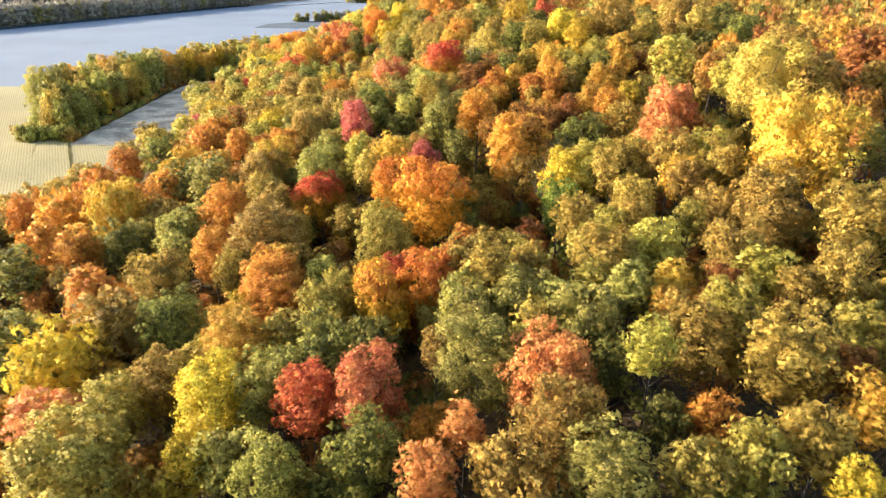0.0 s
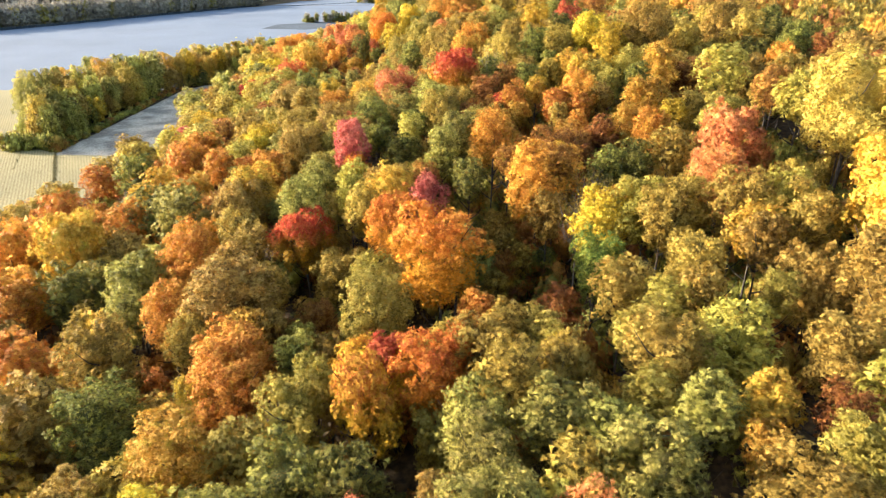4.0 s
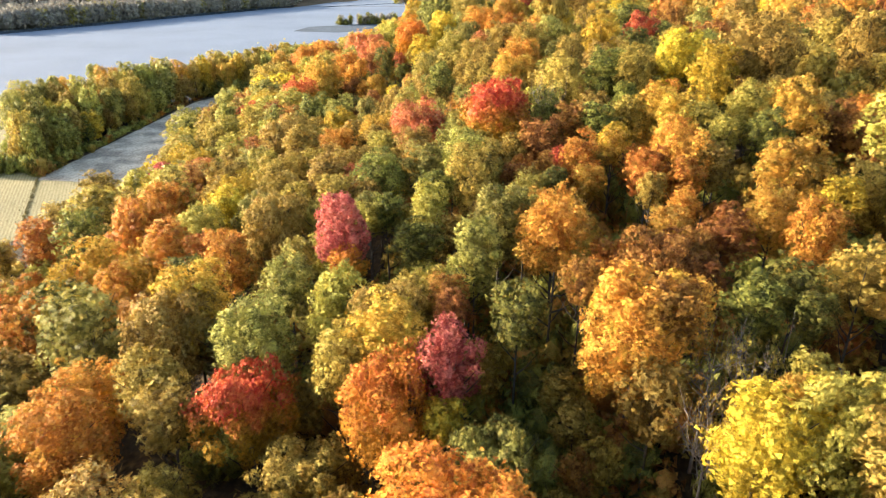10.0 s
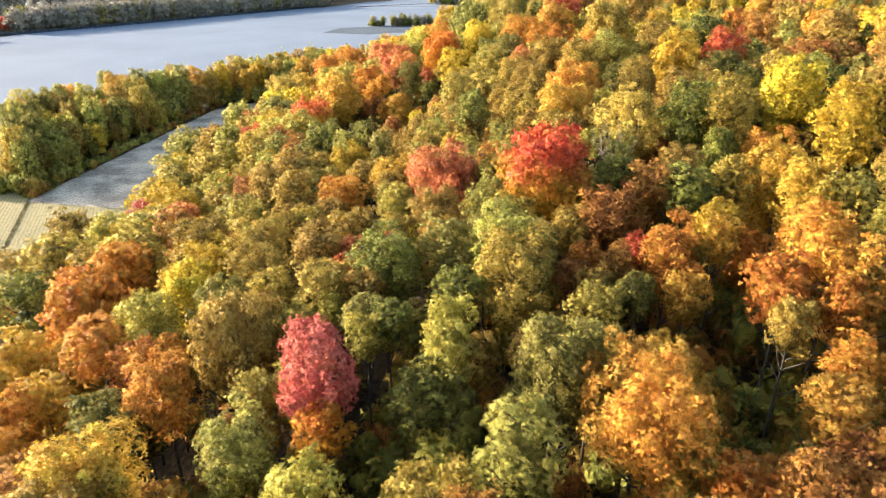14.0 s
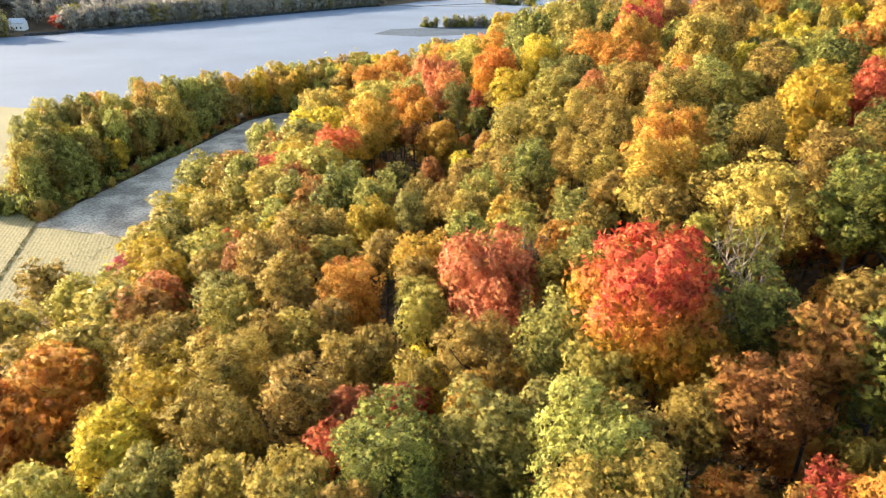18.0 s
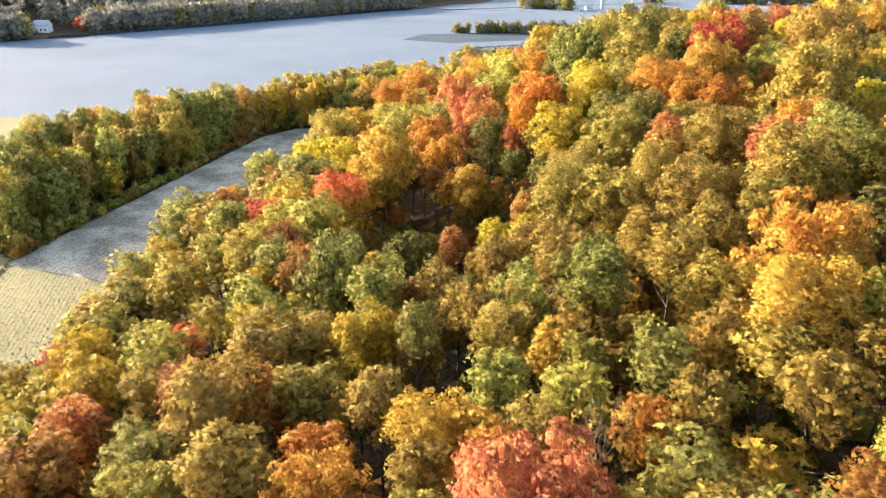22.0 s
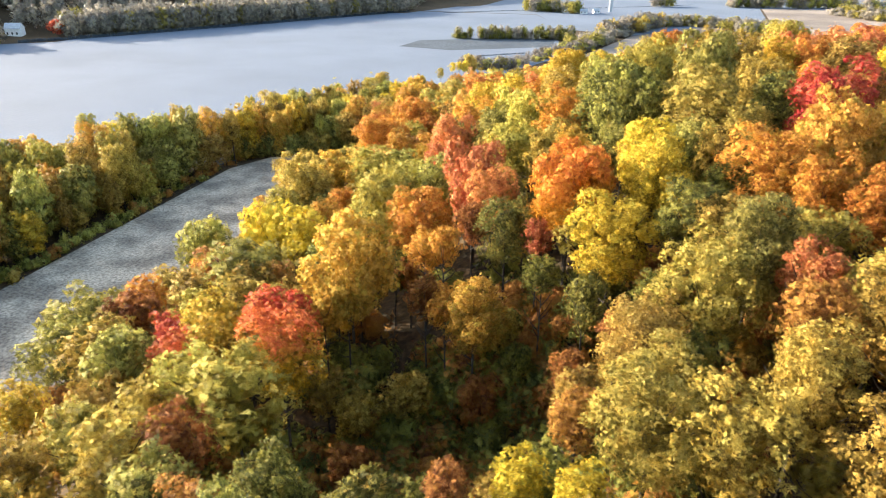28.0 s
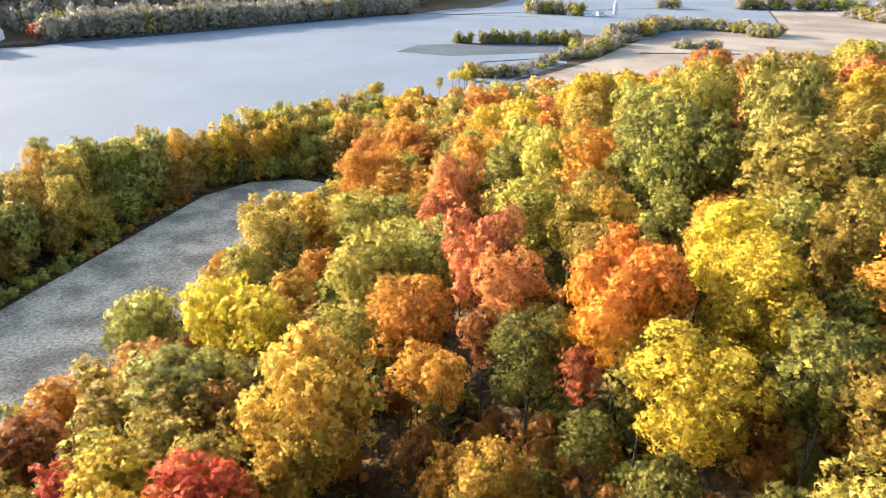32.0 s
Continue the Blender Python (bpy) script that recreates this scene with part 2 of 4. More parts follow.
DRYGRASS = plain("dry_verge_grass", [(0.3, (0.13, 0.11, 0.05)), (0.7, (0.34, 0.28, 0.13))], 1.2, 0.95, 0.4)
WHITE = plain("white_board_wall", [(0.3, (0.66, 0.67, 0.68)), (0.7, (0.82, 0.82, 0.82))], 0.8, 0.7)
ROOF = plain("grey_metal_roof", [(0.3, (0.30, 0.33, 0.37)), (0.7, (0.45, 0.48, 0.52))], 0.8, 0.5)
GLASS = plain("dark_window_glass", [(0.3, (0.02, 0.025, 0.03)), (0.7, (0.05, 0.055, 0.06))], 1.0, 0.15)


# ---- shape of the land ----
def smooth(a, b, v):
    v = min(1.0, max(0.0, (v - a) / (b - a)))
    return v * v * (3 - 2 * v)


def ground(x, y):
    """Height of the land: a flat valley, the wooded ridge and a far hill."""
    u = max(0.0, x + 92)
    g = u * u / (u + 6) * (0.165 + 0.00095 * min(265.0, max(0.0, y)))
    if g > 25:
        g = 25 + 11 * (1 - math.exp((25 - g) / 11))
    g *= 1 - smooth(272, 420, y)
    g += (0.9 * math.sin(x / 13 + y / 31) + 0.8 * math.sin(y / 17 - x / 23)) * smooth(-88, -50, x) * (1 - smooth(300, 400, y))
    g -= 5 * math.exp(-((x + 21) ** 2 + (y - 204) ** 2) / 60)
    g -= 7 * math.exp(-((x + 31) ** 2 + (y - 201) ** 2) / 130) + 6 * math.exp(-((x - 8) ** 2 + (y - 79) ** 2) / 55) + 3 * math.exp(-((x + 12) ** 2 + (y - 79) ** 2) / 22)
    d = -0.864 * (x + 389) + 0.504 * (y - 511)
    g += 55 * smooth(10, 260, d) * smooth(-150, -260, x)
    return g


# ---- mesh helpers ----
def mesh_from(name, verts, faces, mat, smooth_shade=False, normals=None):
    me = bpy.data.meshes.new(name)
    me.from_pydata([tuple(v) for v in verts], [], [tuple(f) for f in faces])
    if mat:
        me.materials.append(mat)
    if smooth_shade:
        me.polygons.foreach_set("use_smooth", [True] * len(me.polygons))
    me.update()
    if normals is not None:
        me.normals_split_custom_set_from_vertices(normals)
    return me


def ico(levels):
    bm = bmesh.new()
    bmesh.ops.create_icosphere(bm, subdivisions=levels, radius=1.0)
    bm.verts.ensure_lookup_table()
    v = np.array([p.co[:] for p in bm.verts])
    f = np.array([[q.index for q in p.verts] for p in bm.faces])
    bm.free()
    return v, f


ICO = {1: ico(1), 2: ico(2)}


def tube(path, radii, sides=5):
    """Vertices and faces of a tapered limb along a path."""
    verts, faces = [], []
    for k, (p, r) in enumerate(zip(path, radii)):
        nxt = path[min(k + 1, len(path) - 1)] - path[max(k - 1, 0)]
        q = Vector(nxt).to_track_quat("Z", "Y").to_matrix()
        for s in range(sides):
            w = 2 * math.pi * s / sides
            verts.append(Vector(p) + q @ Vector((r * math.cos(w), r * math.sin(w), 0)))
        if k:
            o = (k - 1) * sides
            for s in range(sides):
                n = (s + 1) % sides
                faces.append((o + s, o + n, o + sides + n, o + sides + s))
    return [v[:] for v in verts], faces


def join(parts):
    verts, faces, o = [], [], 0
    for v, f in parts:
        verts.extend(v)
        faces.extend([tuple(i + o for i in q) for q in f])
        o += len(v)
    return verts, faces


# crown form: depth over radius, lobes, lobe size, jitter, taper to the top
FORMS = {
    "": (1.95, 72, 0.20, 0.36, 0.12), "M": (1.95, 84, 0.19, 0.22, 0.05), "v": (1.9, 64, 0.19, 0.42, 0.0),
    "b": (2.0, 64, 0.19, 0.36, 0.2), "t": (2.5, 76, 0.21, 0.22, 0.4), "c": (3.4, 70, 0.22, 0.15, 0.8),
    "w": (2.0, 50, 0.20, 0.30, 0.1), "d": (2.75, 96, 0.20, 0.36, 0.10), "u": (1.5, 14, 0.34, 0.25, 0.1),
}
R0 = 4.5


def crown_arrays(form, seed, leaves, size):
    """A crown of leaf sprays round lobes, R0 metres in radius, from z = 0 to its depth."""
    depth, count, lobe, jitter, taper = FORMS[form]
    rg = np.random.RandomState(seed)
    H = depth * R0
    lobes = []
    side = rg.uniform(0, 6.28)
    bend = rg.uniform(0, 6.28, 4)
    for k in range(count):
        zc = ((k + 0.5) / count) ** 0.75
        w = k * 2.39996 + rg.uniform(-0.6, 0.6)
        wide = 1 - ((zc - 0.6) / (0.72 if zc < 0.6 else 0.58)) ** 2
        bulge = 1 + 0.12 * math.cos(w - side) + 0.13 * math.sin(2 * w + bend[0] + 2 * zc) + 0.10 * math.sin(3 * w + bend[1] - 4 * zc)
        prof = max(0.05, wide) ** 0.65 * (1 - taper * zc) * bulge
        s = lobe * R0 * rg.choice((0.6, 0.8, 1.05, 1.5)) * (1 - 0.3 * taper * zc)
        rr = max(0.0, prof * R0 - 0.7 * s) * (1 + jitter * rg.uniform(-1.2, 0.45))
        lobes.append((rr * math.cos(w), rr * math.sin(w), s + zc * (H - 2 * s) * (1 + 0.13 * (rr / R0) * math.sin(2 * w + bend[2]) - 0.08 * (rr / R0) * math.cos(3 * w + bend[3])) + jitter * R0 * rg.uniform(-0.3, 0.3), s))
    lobes.append((0, 0, H * 0.66, 0.54 * R0 * (1 - 0.4 * taper)))
    lobes.append((0, 0, H * 0.36, 0.52 * R0 * (1 - 0.2 * taper)))
    L = np.array(lobes)
    C, S = L[:, :3], L[:, 3]
    centre = np.array([0, 0, H * 0.45])
    parts_v, parts_f, parts_n, base = [], [], [], 0
    iv, jf = ICO[1]
    step = 3 if leaves > 900 else 4 if form == "u" else 12
    if form != "w":
        for k, (c, s) in enumerate(zip(C, S)):
            if k % step == 0 or k >= count:
                parts_v.append(c * np.array([0.8, 0.8, 1]) + iv * (1 + rg.uniform(-0.2, 0.2, (len(iv), 1))) * s * (0.68 if k < count else 0.95))
                parts_f.append(jf + base)
                parts_n.append(iv)
                base += len(iv)
    cores = np.concatenate(parts_f) if parts_f else np.zeros((0, 3), int)
    n = int(leaves * 2.2)
    pick = rg.choice(count, n, p=S[:count] ** 2 / (S[:count] ** 2).sum())
    out = C[pick] - centre
    out /= np.linalg.norm(out, axis=1, keepdims=True) + 1e-6
    dirs = rg.normal(size=(n, 3)) + 0.6 * out + np.array([0, 0, 0.3])
    dirs /= np.linalg.norm(dirs, axis=1, keepdims=True)
    reach = 0.62 + 0.55 * rg.uniform(0, 1, n) ** 0.6
    reach += np.where(rg.uniform(0, 1, n) < 0.14, rg.uniform(0.1, 0.55, n), 0)  # shoots that break the outline
    pts = C[pick] + dirs * (S[pick] * reach)[:, None]
    gap = np.linalg.norm(pts[:, None] - C[None], axis=2) / S[None]
    gap[np.arange(n), pick] = 9
    keep = np.where(gap.min(1) > 0.72)[0][:leaves]
    pts, dirs = pts[keep], dirs[keep]
    # leaves lie shingled over their lobe, so light rolls softly round each clump
    sky_side = pts - centre
    sky_side /= np.linalg.norm(sky_side, axis=1, keepdims=True) + 1e-6
    soft = 0.8 * dirs + 0.45 * sky_side + 0.42 * rg.normal(size=dirs.shape)
    soft /= np.linalg.norm(soft, axis=1, keepdims=True)
    nrm = dirs + 0.6 * rg.normal(size=dirs.shape)
    nrm /= np.linalg.norm(nrm, axis=1, keepdims=True)
    tan = np.cross(nrm, rg.normal(size=dirs.shape))
    tan /= np.linalg.norm(tan, axis=1, keepdims=True)
    bit = np.cross(nrm, tan)
    parts_n.append(np.repeat(soft, 3, axis=0))
    ln = size * rg.uniform(0.6, 1.5, (len(pts), 1))
    wd = ln * rg.uniform(0.55, 0.95, (len(pts), 1))
    spray = np.stack([pts - tan * ln * 0.5, pts - bit * wd * 0.5 + tan * ln * 0.45, pts + bit * wd * 0.5 + tan * ln * 0.3], 1).reshape(-1, 3)
    parts_v.append(spray)
    return np.concatenate(parts_v), np.concatenate([cores, np.arange(len(spray)).reshape(-1, 3) + base]), np.concatenate(parts_n)


def crown_mesh(name, arrays):
    return mesh_from(name, arrays[0].tolist(), arrays[1].tolist(), LEAF["V"], True, arrays[2].tolist())


def trunk_arrays(form, seed, sides=6):
    """A tapered trunk with limbs, 14 metres to the tip of the leader, that fans out into the crown."""
    rg = np.random.RandomState(seed)
    lean = rg.uniform(-0.5, 0.5, 2)
    top = 12.5
    path = [Vector((lean[0] * (max(z, 0) / top) ** 1.5, lean[1] * (max(z, 0) / top) ** 1.5, z)) for z in (-0.6, 0.3, 3, 6, 9, top)]
    parts = [tube(path, [0.30, 0.22, 0.18, 0.145, 0.10, 0.03], sides)]
    limbs = 16 if form == "w" else 9
    for k in range(limbs):
        z0 = rg.uniform(4.0, 10.5)
        w = k * 2.4 + rg.uniform(-0.4, 0.4)
        reach = rg.uniform(2.0, 3.6) * (1.2 if form == "w" else 1)
        up = rg.uniform(1.2, 3.2)
        p0 = Vector((lean[0] * (z0 / top) ** 1.5, lean[1] * (z0 / top) ** 1.5, z0))
        mid = p0 + Vector((math.cos(w) * reach * 0.55, math.sin(w) * reach * 0.55, up * 0.4))
        end = p0 + Vector((math.cos(w) * reach, math.sin(w) * reach, up))
        parts.append(tube([p0, mid, end], [0.09, 0.055, 0.02], 4))
        if form == "w":
            for j in range(12):
                f = rg.uniform(0.3, 1.0)
                q0 = p0.lerp(end, f)
                q1 = q0 + Vector(rg.normal(size=3) * 0.9 + np.array([0, 0, 0.9]))
                parts.append(tube([q0, q0.lerp(q1, 0.5) + Vector(rg.normal(size=3) * 0.12), q1], [0.035, 0.025, 0.008], 3))
    # a sliver inside the trunk ties each limb to it
    starts = np.cumsum([0] + [len(v) for v, _ in parts])
    verts, faces = join(parts)
    for i, (v, _) in enumerate(parts[1:], 1):
        ref = np.array(verts[:starts[i]])
        near = int(np.argmin(((ref - np.array(v[0])) ** 2).sum(1)))
        faces.append((near, int(starts[i]), int(starts[i]) + 1))
    return verts, faces


# grades of leaf detail: along the flight line, on the slope, far off
GRADE = {-2: (15000, 0.27, 2), -1: (10000, 0.36, 3), 0: (5000, 0.49, 6), 1: (1600, 0.78, 5), 2: (620, 1.2, 3)}
CROWNS, TRUNKS = {}, {}


def crown_of(form, grade, k):
    key = (form, grade, k)
    if key not in CROWNS:
        leaves, size, _ = GRADE[grade]
        if form == "w":
            leaves = leaves // 3
            size *= 0.7
        if form == "v":
            size *= 0.9
        CROWNS[key] = crown_mesh("crown", crown_arrays(form, 17 * k + 5 * grade + len(FORMS) * ord((form or "a")[0]), leaves, size))
    return CROWNS[key]


def trunk_of(form, k):
    key = (form == "w", k)
    if key not in TRUNKS:
        TRUNKS[key] = mesh_from("trunk", *trunk_arrays(form, 40 + k), TWIG if form == "w" else BARK, True)
    return TRUNKS[key]


SPECIES = {
    "R": ("red_maple_tree", "maple", "crimson red"), "P": ("red_maple_tree", "maple", "deep pinkish red"), "S": ("cherry_tree", "tree", "dusty salmon red"),
    "O": ("sugar_maple_tree", "maple", "bright orange"), "G": ("maple_tree", "maple", "golden yellow"), "Y": ("ash_tree", "tree", "lemon yellow"),
    "L": ("hickory_tree", "tree", "yellow green"), "V": ("oak_tree", "oak", "olive brown"), "D": ("beech_tree", "tree", "dark green"),
    "E": ("elm_tree", "tree", "sage green"), "N": ("hickory_tree", "tree", "fresh green"), "B": ("chestnut_tree", "tree", "rust brown"),
    "F": ("willow_tree", "tree", "muted grey olive"),
    "T": ("walnut_tree", "tree", "pale tan yellow"),
}
FORM_WORDS = {"": "rounded crown", "M": "full domed crown", "v": "vine-draped crown", "b": "broad feathery crown",
              "t": "tall oval crown", "c": "narrow pointed crown", "w": "half-bare crown"}
PLACED = []
# shaded dips in the slope where the trees stay low
DIPS = [(8, 80, 7.5), (9, 72, 4), (6, 89, 4.5), (-12, 79, 3), (2, 98, 4), (-12, 103.5, 2.5), (-34, 200, 8), (-25, 204, 7), (-21, 197, 4), (-38, 191, 3), (14, 142, 4), (-41, 186, 3), (-30, 201, 6), (-25, 214, 3)]
rnd = random.Random(7)


def tree(x, y, r, kind, form="", where="on the wooded slope", group="hillside trees", h=None, grade=None, skirt=0.58, stretch=2.5):
    """One tree: an empty at its foot, its trunk and its crown."""
    mixed = kind + form
    mat = LEAF[mixed] if mixed in LEAF else LEAF[kind]
    if h is None:
        h = 10.5 + 1.6 * r if r < 4.5 else 17.7 + 0.9 * (r - 4.5)
    if any((x - a) ** 2 + (y - b) ** 2 < (c - 0.5) ** 2 for a, b, c in DIPS):
        h, r = min(h, 7.5), min(r, 2.4)
    depth = min(0.96 * h, max(FORMS[form][0] * r, min(skirt * h, stretch * r)))
    if grade is None:
        grade = 0 if -46 < x < 38 and 20 < y < 285 and x > -26 - 0.09 * y else 1 if x < 70 and y < 330 else 2
    if grade == 1 and r > 4.4:
        grade = 0
    elif grade in (0, 1) and r < 2.45:
        grade += 1
    if grade == 0 and r > 4.6:
        grade = -1 if r < 5.6 else -2
    elif grade == 0 and r > 3.0 and -32 < x < 14 and 35 < y < 222:
        grade = -1
    name, category, colour = SPECIES[kind]
    if h < 10.6:
        name = name.replace("_tree", "_sapling")
        category = "young " + category
        where = "in the wood" if where == "in the hillside wood" else where
    root = new(name)
    root.location, root.rotation_euler = (x, y, ground(x, y)), (0, 0, rnd.uniform(0, 6.28))
    root.empty_display_size = 0.5
    tagged(root, f"{colour} {category} with {FORM_WORDS[form]} {where}", "tree", group)
    k = rnd.randrange(GRADE[grade][2])
    body = "d" if form not in ("t", "c", "w") and depth > 2.35 * r else form
    crown = new("crown", crown_of(body, grade, k))
    crown.parent = root
    crown.location = (0, 0, h - depth)
    s = r / R0
    crown.scale = (s * rnd.uniform(0.86, 1.16), s * rnd.uniform(0.86, 1.16), depth / (FORMS[body][0] * R0))
    crown.material_slots[0].link = "OBJECT"
    crown.material_slots[0].material = mat
    trunk = new("trunk", trunk_of(form, k % 3))
    trunk.parent = root
    trunk.scale = (0.75 * s + 0.25, 0.75 * s + 0.25, h / 14)
    PLACED.append((x, y, r))
    return root


# ---- the land ----
def ground_sheet():
    fine_x = list(np.arange(-190, 150, 4.0))
    fine_y = list(np.arange(-40, 460, 4.0))
    xs = [-3500, -2200, -1400, -950, -700, -560, -480, -420, -370, -320, -280, -250, -220, *fine_x, 160, 190, 240, 320, 450, 700, 1100, 1800, 3000]
    ys = [-2500, -1200, -600, -300, -150, -80, *fine_y, 480, 520, 570, 630, 700, 780, 870, 970, 1100, 1300, 1600, 2200, 3200, 4200]
    verts = [(x, y, ground(x, y)) for y in ys for x in xs]
    n = len(xs)
    faces = [(j * n + i, j * n + i + 1, (j + 1) * n + i + 1, (j + 1) * n + i) for j in range(len(ys) - 1) for i in range(n - 1)]
    return tagged(new("ground", mesh_from("ground", verts, faces, LITTER, True)), "forest floor and valley ground covered with brown leaf litter", "ground", kind="structure")


ground_sheet()


def field(name, outline, mat, z, label):
    """A field: a slab of soil with a shallow edge, standing a little proud of the valley floor."""
    bm = bmesh.new()
    top = [bm.verts.new((x, y, z)) for x, y in outline]
    low = [bm.verts.new((x, y, z - 0.3)) for x, y in outline]
    bm.faces.new(top)
    for i in range(len(top)):
        k = (i + 1) % len(top)
        bm.faces.new((low[i], low[k], top[k], top[i]))
    bmesh.ops.recalc_face_normals(bm, faces=bm.faces)
    me = bpy.data.meshes.new(name)
    bm.to_mesh(me)
    bm.free()
    me.materials.append(mat)
    return tagged(new(name, me), label, "field", kind="structure")


field("field_1", [(-900, 300), (-236, 318), (-130, 318), (-100, 380), (-50, 425), (-50, 470), (-74, 498), (-52, 560), (-62, 640), (-60, 700), (-100, 812), (-222, 806), (-300, 700), (-327, 662), (-336, 602), (-389, 511), (-520, 470), (-900, 430)], FROST, 0.06, "wide pale frosted field in the valley beyond the trees")
field("field_2", [(-900, 40), (-190, 90), (-118, 160), (-104, 176), (-86, 178), (-86, 214), (-122, 216), (-150, 250), (-160, 318), (-236, 318), (-900, 300)], CORN, 0.05, "sunlit pale cut corn stubble field with drilled rows")
field("field_3", [(-126, 216), (-84, 214), (-80, 300), (-84, 334), (-106, 337), (-118, 331), (-124, 318)], STRIP, 0.07, "shaded strip of grey weedy corn stubble between woods and hedge")
field("field_4", [(-74, 498), (-30, 430), (120, 430), (420, 520), (420, 1000), (120, 960), (100, 773), (38, 748), (-12, 676), (-40, 572), (-60, 520)], PEACH, 0.05, "broad sunlit tan field beyond the ridge")
field("field_5", [(-100, 815), (-62, 702), (-12, 678), (38, 750), (98, 775), (118, 962), (420, 1004), (700, 1500), (-300, 1500), (-222, 812)], FROST, 0.04, "distant frosted pale fields by the farm")
field("field_6", [(-156, 572), (-120, 566), (-62, 600), (-64, 640), (-110, 628), (-152, 604)], GRASS, 0.09, "dark frosty grass patch within the pale field")


# ---- trees that stand out on the slope ----
tree(22.7, 27.6, 1.6, "Y")
tree(14.7, 29.3, 2.3, "L", h=13.6)
tree(18.3, 30.0, 2.3, "L", h=13.7)
tree(9.9, 30.2, 2.7, "E", h=14.2)
tree(22.0, 30.6, 2.1, "V")
tree(4.0, 31.3, 2.4, "T", h=13.8)
tree(-0.9, 32.4, 2.1, "S", h=13.4)
tree(27.2, 33.3, 2.1, "G", h=13.3)
tree(17.1, 33.8, 1.7, "O", h=12.8)
tree(14.4, 34.2, 1.6, "D", h=12.5)
tree(7.9, 34.6, 3.0, "T", h=14.6)
tree(-5.5, 35.4, 2.7, "D", h=14.2)
tree(-12.0, 35.5, 2.5, "E", h=14.0)
tree(1.4, 36.4, 1.6, "S", h=12.7)
tree(27.3, 36.8, 1.8, "B", h=12.9)
tree(13.9, 37.2, 1.7, "L", h=16.4)
tree(23.7, 38.1, 3.2, "V", h=15.1)
tree(-16.1, 38.3, 2.2, "E", h=13.5)
tree(-27.5, 38.6, 4.6, "L", h=17.7)
tree(-19.0, 39.1, 2.5, "Y", h=13.9)
tree(12.0, 39.7, 1.8, "D")
tree(7.6, 39.7, 3.1, "S", h=14.7)
tree(29.9, 41.0, 1.9, "L", h=13.1)
tree(18.5, 41.6, 2.7, "V", h=14.2)
tree(-6.0, 41.7, 3.1, "S", h=15.0)
tree(2.9, 42.7, 3.1, "E", h=15.0)
tree(5.7, 43.1, 2.0, "L", h=13.3)
tree(-10.7, 43.1, 2.9, "R", h=14.5)
tree(22.0, 44.7, 2.5, "L", h=14.0)
tree(11.6, 44.9, 3.0, "E", h=14.6)
tree(-19.7, 45.4, 3.4, "Y", h=15.4)
tree(7.7, 45.6, 2.3, "V", h=13.6)
tree(-0.5, 45.6, 1.6, "T")
tree(-14.0, 46.2, 3.1, "E", h=14.7)
tree(17.9, 46.3, 1.6, "G", h=12.6)
tree(28.2, 46.4, 1.6, "T")
tree(31.7, 47.0, 2.6, "T", "v", h=14.1)
tree(-35.5, 47.3, 3.3, "S", h=15.3)
tree(2.2, 47.8, 2.5, "E", h=14.0)
tree(-6.1, 47.9, 2.4, "D", h=13.9)
tree(23.0, 48.1, 1.6, "B")
tree(-29.7, 48.5, 3.0, "L", h=14.6)
tree(10.0, 48.5, 2.1, "E", h=13.4)
tree(-10.2, 48.9, 2.8, "D", h=14.3)
tree(26.8, 49.6, 2.1, "L", h=13.3)
tree(15.8, 49.6, 2.2, "E", h=13.5)
tree(19.5, 50.0, 1.8, "G", h=12.9)
tree(6.6, 50.5, 2.6, "E", h=14.1)
tree(-25.9, 50.6, 2.7, "T", h=14.9)
tree(1.8, 51.4, 2.6, "E", h=14.1)
tree(-23.8, 51.8, 2.3, "T", h=13.6)
tree(13.1, 52.1, 1.9, "L", h=13.0)
tree(-14.7, 53.3, 2.4, "L", h=13.8)
tree(-19.7, 53.5, 3.1, "G", h=15.6)
tree(25.4, 53.5, 2.6, "T", "v", h=14.0)
tree(4.3, 53.7, 2.3, "V", h=15.6)
tree(36.5, 54.0, 3.3, "T", "v", h=15.3)
tree(15.0, 55.3, 2.7, "T", "v", h=14.2)
tree(7.9, 55.8, 2.3, "V", "v", h=13.7)
tree(-38.6, 55.8, 4.4, "Y", h=17.3)
tree(-11.3, 56.1, 2.7, "L", h=14.2)
tree(-6.3, 56.4, 3.0, "G", "M", h=14.6)
tree(30.5, 56.8, 2.5, "T", "v", h=13.9)
tree(20.2, 57.2, 3.1, "L", "v", h=13.3)
tree(-34.2, 57.8, 3.1, "T", h=14.8)
tree(8.0, 57.8, 1.6, "Y", h=12.3)
tree(14.2, 58.8, 2.3, "L", h=13.6)
tree(-28.2, 59.1, 3.4, "D")
tree(-10.6, 59.6, 2.1, "L", h=13.4)
tree(-0.9, 59.7, 3.2, "O", "M", h=13.1)
tree(-34.3, 59.7, 3.5, "V", h=17.7)
tree(8.0, 60.3, 1.6, "L", h=12.1)
tree(2.3, 60.5, 2.3, "T", h=13.6)
tree(-17.8, 60.9, 3.2, "O", h=14.8)
tree(31.8, 61.0, 3.3, "T", "v", h=15.4)
tree(-21.3, 61.2, 1.8, "Y", h=13.0)
tree(24.8, 61.6, 1.6, "L", h=12.7)
tree(-47.6, 62.1, 3.6, "D")
tree(19.5, 62.2, 2.2, "T", h=13.5)
tree(-5.1, 62.3, 1.6, "R", h=12.4)
tree(17.3, 62.3, 1.8, "L", h=13.0)
tree(7.4, 62.6, 1.6, "L", h=12.2)
tree(-6.2, 62.7, 3.2, "G", "M", h=11.5)
